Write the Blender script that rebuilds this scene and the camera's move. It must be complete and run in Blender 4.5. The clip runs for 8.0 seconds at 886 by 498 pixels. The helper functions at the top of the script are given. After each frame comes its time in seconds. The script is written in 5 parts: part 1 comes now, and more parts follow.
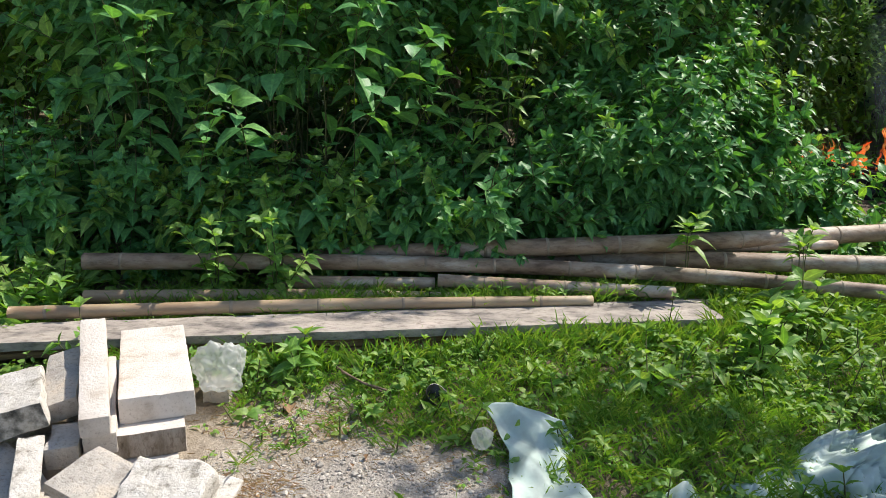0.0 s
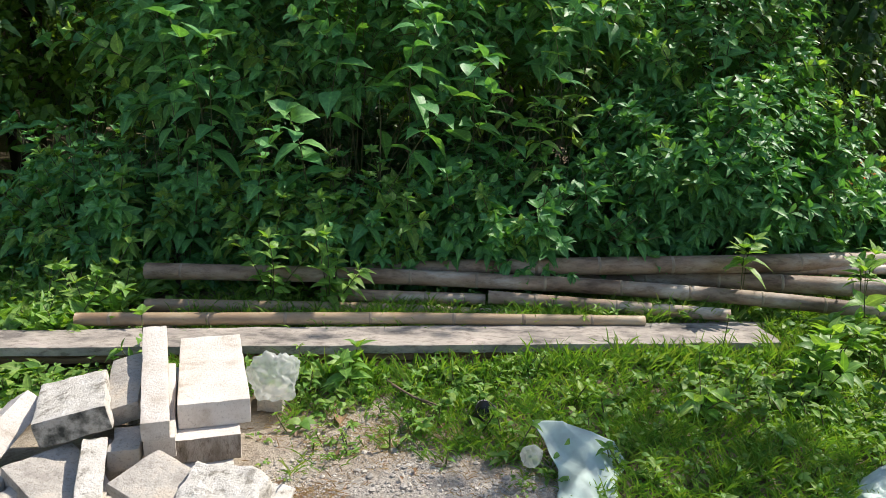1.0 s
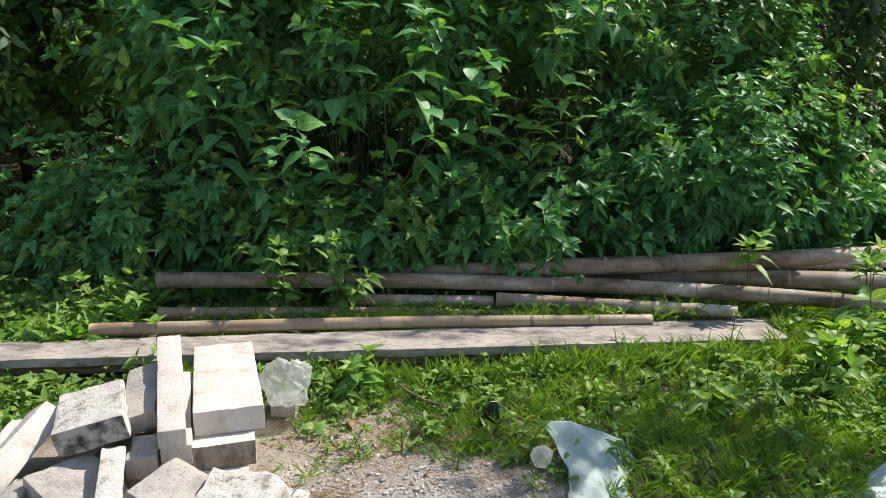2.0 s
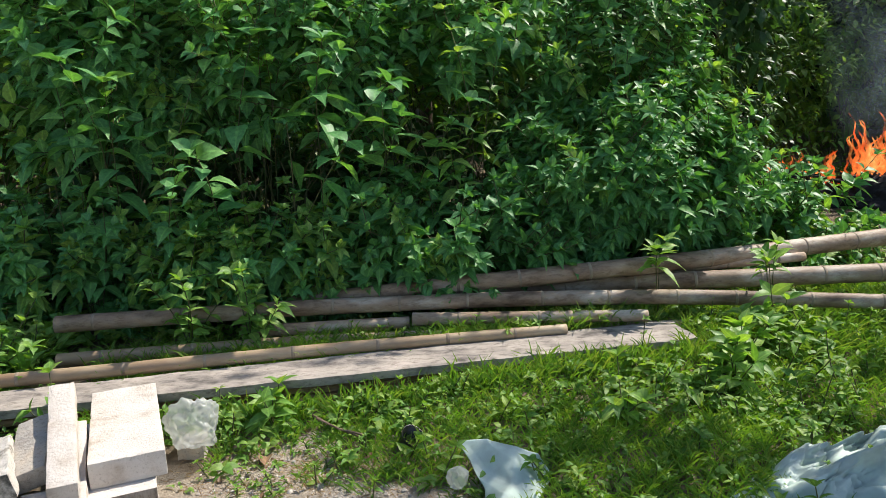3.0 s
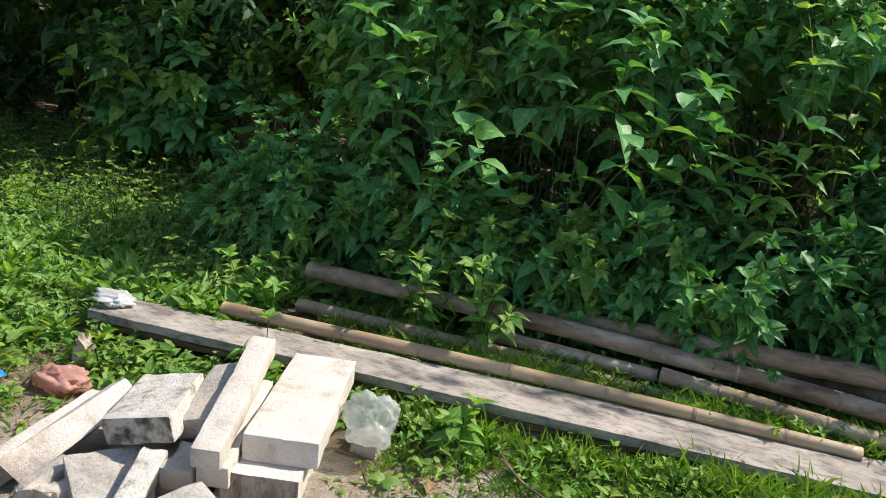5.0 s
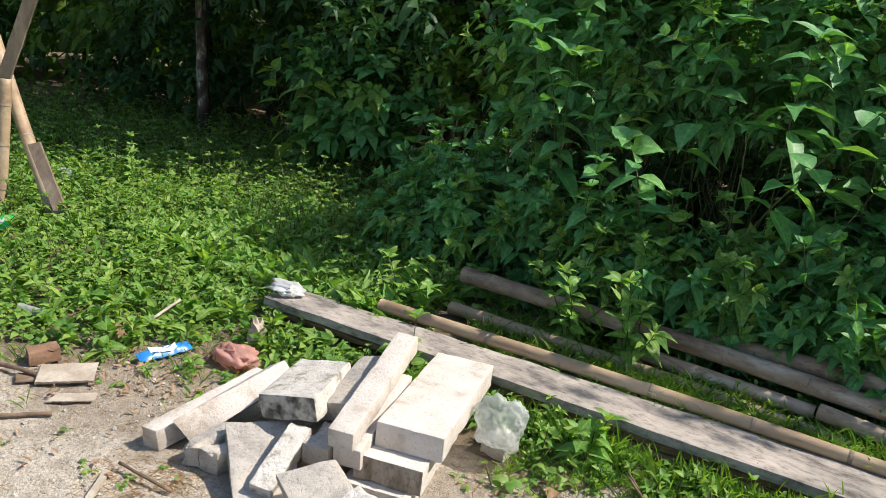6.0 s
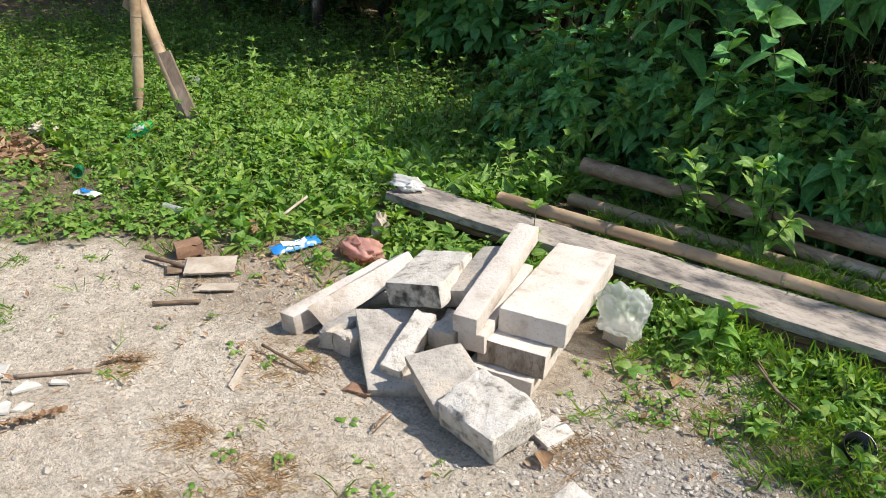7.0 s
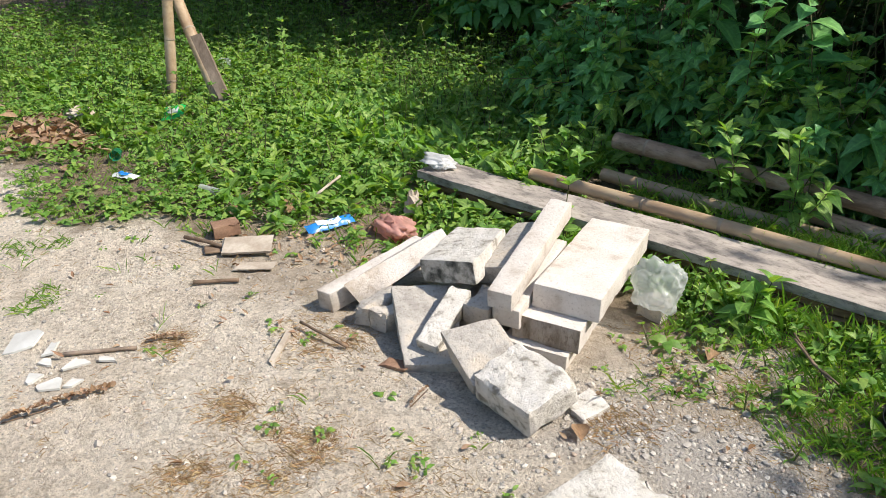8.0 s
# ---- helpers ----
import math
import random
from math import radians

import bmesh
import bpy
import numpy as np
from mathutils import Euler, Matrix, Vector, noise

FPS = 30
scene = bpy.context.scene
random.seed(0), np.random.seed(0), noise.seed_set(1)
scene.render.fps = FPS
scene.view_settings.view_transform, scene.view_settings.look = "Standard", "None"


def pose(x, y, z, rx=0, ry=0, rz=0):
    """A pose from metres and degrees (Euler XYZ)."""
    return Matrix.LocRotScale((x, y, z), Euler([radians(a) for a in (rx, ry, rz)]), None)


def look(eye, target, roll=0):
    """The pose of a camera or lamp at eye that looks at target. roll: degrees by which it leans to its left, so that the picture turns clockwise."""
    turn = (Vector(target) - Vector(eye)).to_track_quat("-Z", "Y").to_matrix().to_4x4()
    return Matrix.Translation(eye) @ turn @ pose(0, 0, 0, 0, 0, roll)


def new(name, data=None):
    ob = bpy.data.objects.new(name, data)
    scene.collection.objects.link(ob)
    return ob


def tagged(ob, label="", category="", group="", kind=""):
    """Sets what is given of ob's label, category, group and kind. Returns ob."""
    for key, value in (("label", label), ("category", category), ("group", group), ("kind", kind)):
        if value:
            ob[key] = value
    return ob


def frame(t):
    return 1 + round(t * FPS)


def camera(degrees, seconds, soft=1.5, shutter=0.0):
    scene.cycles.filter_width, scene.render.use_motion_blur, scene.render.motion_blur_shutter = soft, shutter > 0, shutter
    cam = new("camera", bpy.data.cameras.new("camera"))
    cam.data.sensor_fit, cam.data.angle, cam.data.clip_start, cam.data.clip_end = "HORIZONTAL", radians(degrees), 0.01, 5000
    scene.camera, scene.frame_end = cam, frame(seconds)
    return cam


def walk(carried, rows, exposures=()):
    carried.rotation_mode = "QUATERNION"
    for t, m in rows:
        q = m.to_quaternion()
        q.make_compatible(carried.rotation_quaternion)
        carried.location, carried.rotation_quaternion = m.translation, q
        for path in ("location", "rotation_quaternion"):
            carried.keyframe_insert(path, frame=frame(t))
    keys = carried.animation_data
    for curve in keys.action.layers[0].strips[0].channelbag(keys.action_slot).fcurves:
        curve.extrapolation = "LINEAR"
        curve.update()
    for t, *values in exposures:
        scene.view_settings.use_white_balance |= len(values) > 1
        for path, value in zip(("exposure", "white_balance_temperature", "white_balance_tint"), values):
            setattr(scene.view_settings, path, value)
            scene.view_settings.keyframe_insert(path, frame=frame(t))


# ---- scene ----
cam = camera(61.34, 8.0, 0.75)
EXPOSURES = [(0.0, 0.41), (8.0, 0.38)]
PATH = [
    (0, (0.796, 0.126, 1.461), (0.957, 2.054, 0.954), 1.80),
    (0.5, (0.776, 0.106, 1.458), (0.847, 2.046, 0.980), 1.93),
    (1, (0.776, 0.100, 1.465), (0.808, 2.045, 0.997), 1.97),
    (1.2, (0.775, 0.100, 1.469), (0.784, 2.044, 0.999), 1.82),
    (2.3, (0.786, 0.055, 1.498), (0.831, 1.999, 1.032), -0.49),
    (2.5, (0.824, 0.071, 1.492), (0.966, 2.014, 1.041), -1.59),
    (3, (0.900, 0.099, 1.494), (1.090, 2.045, 1.072), -1.91),
    (3.5, (0.942, 0.158, 1.495), (0.985, 2.120, 1.112), -0.82),
    (4, (0.931, 0.338, 1.482), (0.822, 2.283, 1.030), 2.26),
    (4.2, (0.928, 0.441, 1.506), (0.791, 2.379, 1.030), 2.85),
    (5.3, (1.257, 0.704, 1.557), (0.462, 2.467, 1.047), 8.22),
    (5.5, (1.307, 0.703, 1.584), (0.449, 2.434, 1.067), 8.23),
    (6, (1.330, 0.679, 1.580), (0.268, 2.287, 1.046), 6.90),
    (6.5, (1.330, 0.671, 1.554), (0.120, 2.128, 0.910), 4.70),
    (7, (1.331, 0.664, 1.539), (0.102, 2.020, 0.731), 2.76),
    (7.5, (1.324, 0.648, 1.542), (0.081, 1.956, 0.679), 1.57),
    (8, (1.334, 0.632, 1.542), (0.068, 1.918, 0.680), 1.09),
]
walk(cam, [(t, look(eye, target, roll)) for t, eye, target, roll in PATH], EXPOSURES)

# ---- world, sun ----
SUN_ELEVATION, SUN_AZIMUTH = radians(50), radians(58)   # azimuth: from +y towards +x
world = bpy.data.worlds.new("world")
scene.world = world
world.use_nodes = True
wn = world.node_tree.nodes
sky = wn.new("ShaderNodeTexSky")
sky.sky_type, sky.sun_disc = "NISHITA", False
sky.sun_elevation, sky.sun_rotation = SUN_ELEVATION, SUN_AZIMUTH
world.node_tree.links.new(sky.outputs[0], wn["Background"].inputs[0])
wn["Background"].inputs[1].default_value = 0.15
sun_way = Vector((math.sin(SUN_AZIMUTH) * math.cos(SUN_ELEVATION), math.cos(SUN_AZIMUTH) * math.cos(SUN_ELEVATION), math.sin(SUN_ELEVATION)))
sun = new("sun", bpy.data.lights.new("sun", "SUN"))
sun.data.energy, sun.data.angle, sun.data.color = 4.9, radians(0.55), (1.0, 0.935, 0.845)
sun.matrix_world = look(sun_way * 30, (0, 0, 0))


# ---- materials ----
def mat_base(name):
    m = bpy.data.materials.new(name)
    m.use_nodes = True
    return m, m.node_tree.nodes, m.node_tree.links, m.node_tree.nodes["Principled BSDF"]


def ramp(nodes, stops):
    r = nodes.new("ShaderNodeValToRGB")
    while len(r.color_ramp.elements) < len(stops):
        r.color_ramp.elements.new(0.5)
    for e, (p, c) in zip(r.color_ramp.elements, stops):
        e.position, e.color = p, (*c, 1)
    return r


def noise_node(nodes, links, coord, scale, detail=4, rough=0.6, stretch=None):
    n = nodes.new("ShaderNodeTexNoise")
    n.inputs["Scale"].default_value, n.inputs["Detail"].default_value, n.inputs["Roughness"].default_value = scale, detail, rough
    if stretch:
        mp = nodes.new("ShaderNodeMapping")
        mp.inputs["Scale"].default_value = stretch
        links.new(coord, mp.inputs[0])
        coord = mp.outputs[0]
    links.new(coord, n.inputs["Vector"])
    return n


def surface(name, large, fine, rough=0.8, scale=3.0, grain=40.0, bump=0.3, spec=0.3, stretch=None, mix=0.5, vary=0.0):
    """A worn surface: a ramp over a large noise, times a ramp over a fine one, with relief from the fine one."""
    m, n, l, p = mat_base(name)
    co = n.new("ShaderNodeTexCoord").outputs["Object"]
    a, b = noise_node(n, l, co, scale, 5, 0.6, stretch), noise_node(n, l, co, grain, 6, 0.7, stretch)
    ra, rb = ramp(n, large), ramp(n, fine)
    l.new(a.outputs[0], ra.inputs[0]), l.new(b.outputs[0], rb.inputs[0])
    mx = n.new("ShaderNodeMix")
    mx.data_type, mx.blend_type = "RGBA", "MULTIPLY"
    mx.inputs[0].default_value = mix
    l.new(ra.outputs[0], mx.inputs[6]), l.new(rb.outputs[0], mx.inputs[7])
    out = mx.outputs[2]
    if vary:
        info, hsv = n.new("ShaderNodeObjectInfo"), n.new("ShaderNodeHueSaturation")
        mr = n.new("ShaderNodeMapRange")
        mr.inputs["To Min"].default_value, mr.inputs["To Max"].default_value = 1 - vary, 1 + vary
        l.new(info.outputs["Random"], mr.inputs[0]), l.new(mr.outputs[0], hsv.inputs["Value"]), l.new(out, hsv.inputs["Color"])
        out = hsv.outputs[0]
    l.new(out, p.inputs["Base Color"])
    p.inputs["Roughness"].default_value, p.inputs["Specular IOR Level"].default_value = rough, spec
    bp = n.new("ShaderNodeBump")
    bp.inputs["Strength"].default_value, bp.inputs["Distance"].default_value = bump, 0.01
    l.new(b.outputs[0], bp.inputs["Height"]), l.new(bp.outputs[0], p.inputs["Normal"])
    return m


def leaf_material(name, greens, rough=0.46, translucent=0.26, glow=(1.7, 1.75, 0.5), spec=0.26, rib=0.5):
    """Leaves: a colour of its own for each leaf, a pale midrib, blotches, light through the blade."""
    m, n, l, p = mat_base(name)
    geo = n.new("ShaderNodeNewGeometry")
    r = ramp(n, [(i / max(1, len(greens) - 1), c) for i, c in enumerate(greens)])
    l.new(geo.outputs["Random Per Island"], r.inputs[0])
    co = n.new("ShaderNodeTexCoord").outputs["Object"]
    b = noise_node(n, l, co, 45, 3)
    rb = ramp(n, [(0.3, (0.68, 0.68, 0.68)), (0.7, (1.15, 1.15, 1.15))])
    l.new(b.outputs[0], rb.inputs[0])
    mx = n.new("ShaderNodeMix")
    mx.data_type, mx.blend_type = "RGBA", "MULTIPLY"
    mx.inputs[0].default_value = 1.0
    l.new(r.outputs[0], mx.inputs[6]), l.new(rb.outputs[0], mx.inputs[7])
    at = n.new("ShaderNodeAttribute")
    at.attribute_name = "midrib"
    rr = ramp(n, [(0.80, (1.0, 1.0, 1.0)), (0.97, (1 + rib, 1 + 0.75 * rib, 1 + 0.6 * rib))])
    l.new(at.outputs["Fac"], rr.inputs[0])
    my = n.new("ShaderNodeMix")
    my.data_type, my.blend_type = "RGBA", "MULTIPLY"
    my.inputs[0].default_value = 1.0
    l.new(mx.outputs[2], my.inputs[6]), l.new(rr.outputs[0], my.inputs[7])
    l.new(my.outputs[2], p.inputs["Base Color"])
    p.inputs["Roughness"].default_value, p.inputs["Specular IOR Level"].default_value = rough, spec
    bp = n.new("ShaderNodeBump")
    bp.inputs["Strength"].default_value, bp.inputs["Distance"].default_value = 0.35, 0.006
    l.new(b.outputs[0], bp.inputs["Height"]), l.new(bp.outputs[0], p.inputs["Normal"])
    tr, tint = n.new("ShaderNodeBsdfTranslucent"), n.new("ShaderNodeMix")
    tint.data_type, tint.blend_type = "RGBA", "MULTIPLY"
    tint.inputs[0].default_value, tint.inputs[7].default_value = 1.0, (*glow, 1)
    l.new(my.outputs[2], tint.inputs[6]), l.new(tint.outputs[2], tr.inputs[0])
    sh = n.new("ShaderNodeMixShader")
    sh.inputs[0].default_value = translucent
    l.new(p.outputs[0], sh.inputs[1]), l.new(tr.outputs[0], sh.inputs[2])
    l.new(sh.outputs[0], n["Material Output"].inputs[0])
    return m


def plastic(name, colour, rough=0.35, translucent=0.4, clear=0.0):
    m, n, l, p = mat_base(name)
    co = n.new("ShaderNodeTexCoord").outputs["Object"]
    b = noise_node(n, l, co, 9, 4)
    dark = tuple(0.72 * c for c in colour)
    r = ramp(n, [(0.35, dark), (0.65, colour)])
    l.new(b.outputs[0], r.inputs[0]), l.new(r.outputs[0], p.inputs["Base Color"])
    p.inputs["Roughness"].default_value = rough
    tr = n.new("ShaderNodeBsdfTranslucent")
    l.new(r.outputs[0], tr.inputs[0])
    sh = n.new("ShaderNodeMixShader")
    sh.inputs[0].default_value = translucent
    l.new(p.outputs[0], sh.inputs[1]), l.new(tr.outputs[0], sh.inputs[2])
    out = sh.outputs[0]
    if clear:
        tp, s2 = n.new("ShaderNodeBsdfTransparent"), n.new("ShaderNodeMixShader")
        s2.inputs[0].default_value = clear
        l.new(out, s2.inputs[1]), l.new(tp.outputs[0], s2.inputs[2])
        out = s2.outputs[0]
    l.new(out, n["Material Output"].inputs[0])
    return m


def ground_material():
    """Soil, pale sand and grey grit, mixed by the ground's own layers."""
    m, n, l, p = mat_base("ground_soil_and_sand")
    co = n.new("ShaderNodeTexCoord").outputs["Object"]
    at = n.new("ShaderNodeVertexColor")
    at.layer_name = "layers"
    sep = n.new("ShaderNodeSeparateColor")
    l.new(at.outputs[0], sep.inputs[0])
    big, mid, fine = noise_node(n, l, co, 1.7, 5), noise_node(n, l, co, 14, 6, 0.65), noise_node(n, l, co, 95, 6, 0.75)
    soil, sand, grit = (ramp(n, [(0.3, (0.11, 0.085, 0.055)), (0.7, (0.30, 0.235, 0.16))]),
                        ramp(n, [(0.25, (0.57, 0.49, 0.395)), (0.5, (0.705, 0.625, 0.525)), (0.75, (0.77, 0.71, 0.62))]),
                        ramp(n, [(0.3, (0.29, 0.27, 0.25)), (0.7, (0.54, 0.50, 0.46))]))
    l.new(mid.outputs[0], soil.inputs[0]), l.new(big.outputs[0], sand.inputs[0]), l.new(fine.outputs[0], grit.inputs[0])
    spk = n.new("ShaderNodeTexVoronoi")
    spk.inputs["Scale"].default_value = 75
    l.new(co, spk.inputs["Vector"])
    sr = ramp(n, [(0.0, (0.55, 0.52, 0.48)), (0.35, (0.95, 0.93, 0.9)), (1.0, (1.2, 1.18, 1.14))])
    l.new(spk.outputs["Color"], sr.inputs[0])

    def mixed(a, b, f, kind="MIX"):
        x = n.new("ShaderNodeMix")
        x.data_type, x.blend_type = "RGBA", kind
        if isinstance(f, float):
            x.inputs[0].default_value = f
        else:
            l.new(f, x.inputs[0])
        l.new(a, x.inputs[6]), l.new(b, x.inputs[7])
        return x.outputs[2]
    sand_c = mixed(sand.outputs[0], sr.outputs[0], 0.8, "MULTIPLY")
    md = ramp(n, [(0.32, (0.52, 0.47, 0.40)), (0.52, (1.0, 1.0, 1.0)), (0.7, (1.1, 1.1, 1.1))])
    l.new(mid.outputs[0], md.inputs[0])
    sand_c = mixed(sand_c, md.outputs[0], 0.5, "MULTIPLY")
    fd = ramp(n, [(0.35, (0.55, 0.52, 0.48)), (0.5, (1.0, 1.0, 1.0)), (0.68, (1.18, 1.18, 1.18))])
    l.new(fine.outputs[0], fd.inputs[0])
    sand_c = mixed(sand_c, fd.outputs[0], 0.85, "MULTIPLY")
    c = mixed(soil.outputs[0], sand_c, sep.outputs[0])
    c = mixed(c, grit.outputs[0], sep.outputs[1])
    brown = ramp(n, [(0.3, (0.25, 0.19, 0.13)), (0.7, (0.50, 0.41, 0.31))])
    l.new(mid.outputs[0], brown.inputs[0])
    c = mixed(c, brown.outputs[0], sep.outputs[2])
    l.new(c, p.inputs["Base Color"])
    p.inputs["Roughness"].default_value, p.inputs["Specular IOR Level"].default_value = 0.95, 0.15
    hgt = n.new("ShaderNodeMath")
    hgt.operation = "ADD"
    l.new(mid.outputs[0], hgt.inputs[0]), l.new(fine.outputs[0], hgt.inputs[1])
    bp = n.new("ShaderNodeBump")
    bp.inputs["Strength"].default_value, bp.inputs["Distance"].default_value = 1.0, 0.02
    l.new(hgt.outputs[0], bp.inputs["Height"]), l.new(bp.outputs[0], p.inputs["Normal"])
    return m


def flame_material():
    m, n, l, p = mat_base("flame_glow")
    co = n.new("ShaderNodeTexCoord").outputs["Object"]
    nz = noise_node(n, l, co, 7, 3)
    r = ramp(n, [(0.35, (0.70, 0.08, 0.015)), (0.52, (0.95, 0.20, 0.04)), (0.7, (1.0, 0.48, 0.14))])
    l.new(nz.outputs[0], r.inputs[0])
    em, tp, sh = n.new("ShaderNodeEmission"), n.new("ShaderNodeBsdfTransparent"), n.new("ShaderNodeMixShader")
    em.inputs[1].default_value = 1.15
    l.new(r.outputs[0], em.inputs[0])
    fr = ramp(n, [(0.40, (0.97, 0.97, 0.97)), (0.64, (0.4, 0.4, 0.4))])
    nz2 = noise_node(n, l, co, 9, 3, 0.6, (1, 1, 0.35))
    l.new(nz2.outputs[0], fr.inputs[0]), l.new(fr.outputs[0], sh.inputs[0])
    l.new(em.outputs[0], sh.inputs[1]), l.new(tp.outputs[0], sh.inputs[2])
    l.new(sh.outputs[0], n["Material Output"].inputs[0])
    return m


M_GROUND = ground_material()
M_CONCRETE = surface("pale_concrete", [(0.32, (0.44, 0.37, 0.30)), (0.46, (0.60, 0.54, 0.48)), (0.75, (0.68, 0.635, 0.585))],
                     [(0.36, (0.5, 0.45, 0.40)), (0.43, (0.95, 0.94, 0.92)), (0.6, (1.05, 1.05, 1.05))], 0.9, 9, 85, 0.6, 0.2, mix=0.42, vary=0.05)
# Brown stain on block fronts, with the shade on them put into the colour too.
M_CONCRETE_STAIN_SHADE = surface("stained_shaded_side", [(0.36, (0.22, 0.18, 0.135)), (0.48, (0.37, 0.31, 0.25)), (0.66, (0.48, 0.42, 0.35))],
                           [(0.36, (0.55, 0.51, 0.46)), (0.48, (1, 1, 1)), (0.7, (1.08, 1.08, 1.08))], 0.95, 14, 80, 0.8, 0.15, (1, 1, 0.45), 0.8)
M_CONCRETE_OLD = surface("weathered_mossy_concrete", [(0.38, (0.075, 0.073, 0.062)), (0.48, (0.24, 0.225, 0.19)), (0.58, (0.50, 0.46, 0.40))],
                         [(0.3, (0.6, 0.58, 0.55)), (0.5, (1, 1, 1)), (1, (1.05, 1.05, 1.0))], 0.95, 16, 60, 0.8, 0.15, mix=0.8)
M_CONCRETE_GREY = surface("grey_concrete", [(0.33, (0.31, 0.28, 0.245)), (0.5, (0.46, 0.42, 0.37)), (0.68, (0.57, 0.49, 0.39))],
                          [(0.36, (0.5, 0.47, 0.43)), (0.46, (1, 1, 1)), (0.65, (1.1, 1.1, 1.1))], 0.9, 8, 80, 0.7, 0.2, mix=0.55, vary=0.1)
M_CONCRETE_WORN = surface("worn_pale_concrete", [(0.36, (0.30, 0.27, 0.225)), (0.44, (0.56, 0.52, 0.46)), (0.7, (0.70, 0.66, 0.61))],
                          [(0.35, (0.5, 0.48, 0.45)), (0.44, (1, 1, 1)), (1, (1.06, 1.06, 1.02))], 0.95, 16, 60, 0.9, 0.15, mix=0.7)
M_BAMBOO = surface("weathered_bamboo", [(0.36, (0.15, 0.095, 0.06)), (0.46, (0.31, 0.215, 0.145)), (0.56, (0.40, 0.30, 0.215)), (0.66, (0.55, 0.47, 0.38))],
                   [(0.34, (0.55, 0.5, 0.45)), (0.48, (0.95, 0.95, 0.95)), (0.6, (1.08, 1.06, 1.04))], 0.6, 7, 34, 0.3, 0.35, (0.35, 1, 1), 0.85, 0.15)
M_BAMBOO_TAN = surface("tan_bamboo", [(0.34, (0.30, 0.20, 0.12)), (0.5, (0.44, 0.33, 0.21)), (0.68, (0.52, 0.43, 0.31))],
                       [(0.3, (0.72, 0.66, 0.6)), (0.6, (1.05, 1.05, 1.05))], 0.5, 4, 26, 0.15, 0.4, (0.25, 1, 1), 0.7, 0.1)
M_NODE = surface("bamboo_node", [(0.3, (0.22, 0.16, 0.11)), (0.7, (0.42, 0.34, 0.25))], [(0.3, (0.7, 0.7, 0.7)), (0.7, (1, 1, 1))], 0.7, 8, 60, 0.3)
M_HOLLOW = surface("dark_bamboo_inside", [(0.3, (0.03, 0.02, 0.015)), (0.7, (0.09, 0.06, 0.04))], [(0.3, (0.7, 0.7, 0.7)), (0.7, (1, 1, 1))], 0.9)
M_PLANK = surface("greyed_plank_wood", [(0.36, (0.13, 0.115, 0.105)), (0.44, (0.29, 0.255, 0.225)), (0.55, (0.41, 0.36, 0.31)), (0.7, (0.49, 0.42, 0.37))],
                  [(0.36, (0.5, 0.48, 0.46)), (0.47, (0.9, 0.9, 0.9)), (0.6, (1.06, 1.05, 1.04))], 0.8, 6.0, 34, 0.6, 0.25, (0.5, 1, 1), 0.9)
M_PLANK_RAW = surface("split_brown_wood", [(0.3, (0.12, 0.07, 0.04)), (0.7, (0.34, 0.22, 0.13))],
                      [(0.3, (0.55, 0.5, 0.45)), (0.6, (1, 1, 1))], 0.85, 4, 30, 0.6, 0.2, (0.12, 1, 2), 0.9)
M_POST_WOOD = surface("grey_post_wood", [(0.3, (0.16, 0.12, 0.09)), (0.7, (0.38, 0.30, 0.23))],
                      [(0.3, (0.6, 0.57, 0.54)), (0.6, (1, 1, 1))], 0.85, 6, 30, 0.4, 0.2, (1, 1, 0.2), 0.8)
M_STICK = surface("dead_stick", [(0.3, (0.11, 0.07, 0.045)), (0.7, (0.30, 0.21, 0.14))], [(0.3, (0.6, 0.6, 0.6)), (0.6, (1, 1, 1))], 0.9, 12, 80, 0.4)
M_BARK = surface("tree_bark", [(0.40, (0.055, 0.04, 0.028)), (0.55, (0.13, 0.10, 0.07)), (0.66, (0.42, 0.42, 0.36))],
                 [(0.3, (0.5, 0.5, 0.5)), (0.6, (1, 1, 1))], 0.95, 8, 35, 0.8, 0.1, (1, 1, 0.5), 0.9)
M_STEM = surface("green_stem", [(0.3, (0.07, 0.08, 0.03)), (0.7, (0.16, 0.16, 0.07))], [(0.3, (0.7, 0.7, 0.7)), (0.7, (1, 1, 1))], 0.7)
M_BRICK = surface("brown_brick", [(0.3, (0.20, 0.11, 0.07)), (0.7, (0.36, 0.22, 0.14))], [(0.3, (0.6, 0.6, 0.6)), (0.6, (1, 1, 1))], 0.95, 9, 70, 0.5)
M_TILE = surface("white_tile_shard", [(0.3, (0.46, 0.44, 0.40)), (0.7, (0.66, 0.65, 0.61))], [(0.3, (0.85, 0.85, 0.85)), (0.6, (1, 1, 1))], 0.6, 5, 60, 0.1)
M_CARD = surface("dirty_cardboard", [(0.3, (0.34, 0.27, 0.20)), (0.7, (0.56, 0.49, 0.40))], [(0.3, (0.7, 0.7, 0.7)), (0.6, (1, 1, 1))], 0.9, 8, 60, 0.2)
M_CHAR = surface("charred_wood_and_ash", [(0.3, (0.012, 0.012, 0.013)), (0.6, (0.04, 0.04, 0.045)), (0.8, (0.16, 0.15, 0.15))],
                 [(0.3, (0.6, 0.6, 0.6)), (0.6, (1, 1, 1))], 0.95, 6, 40, 0.7)
M_FLAME = flame_material()
M_SHEET = plastic("pale_green_plastic_sheet", (0.66, 0.78, 0.70), 0.58, 0.25)
M_CLEAR = plastic("clear_plastic_bag", (0.86, 0.89, 0.87), 0.16, 0.55, 0.55)
M_WHITE_BAG = plastic("white_plastic_bag", (0.82, 0.82, 0.80), 0.4, 0.35)
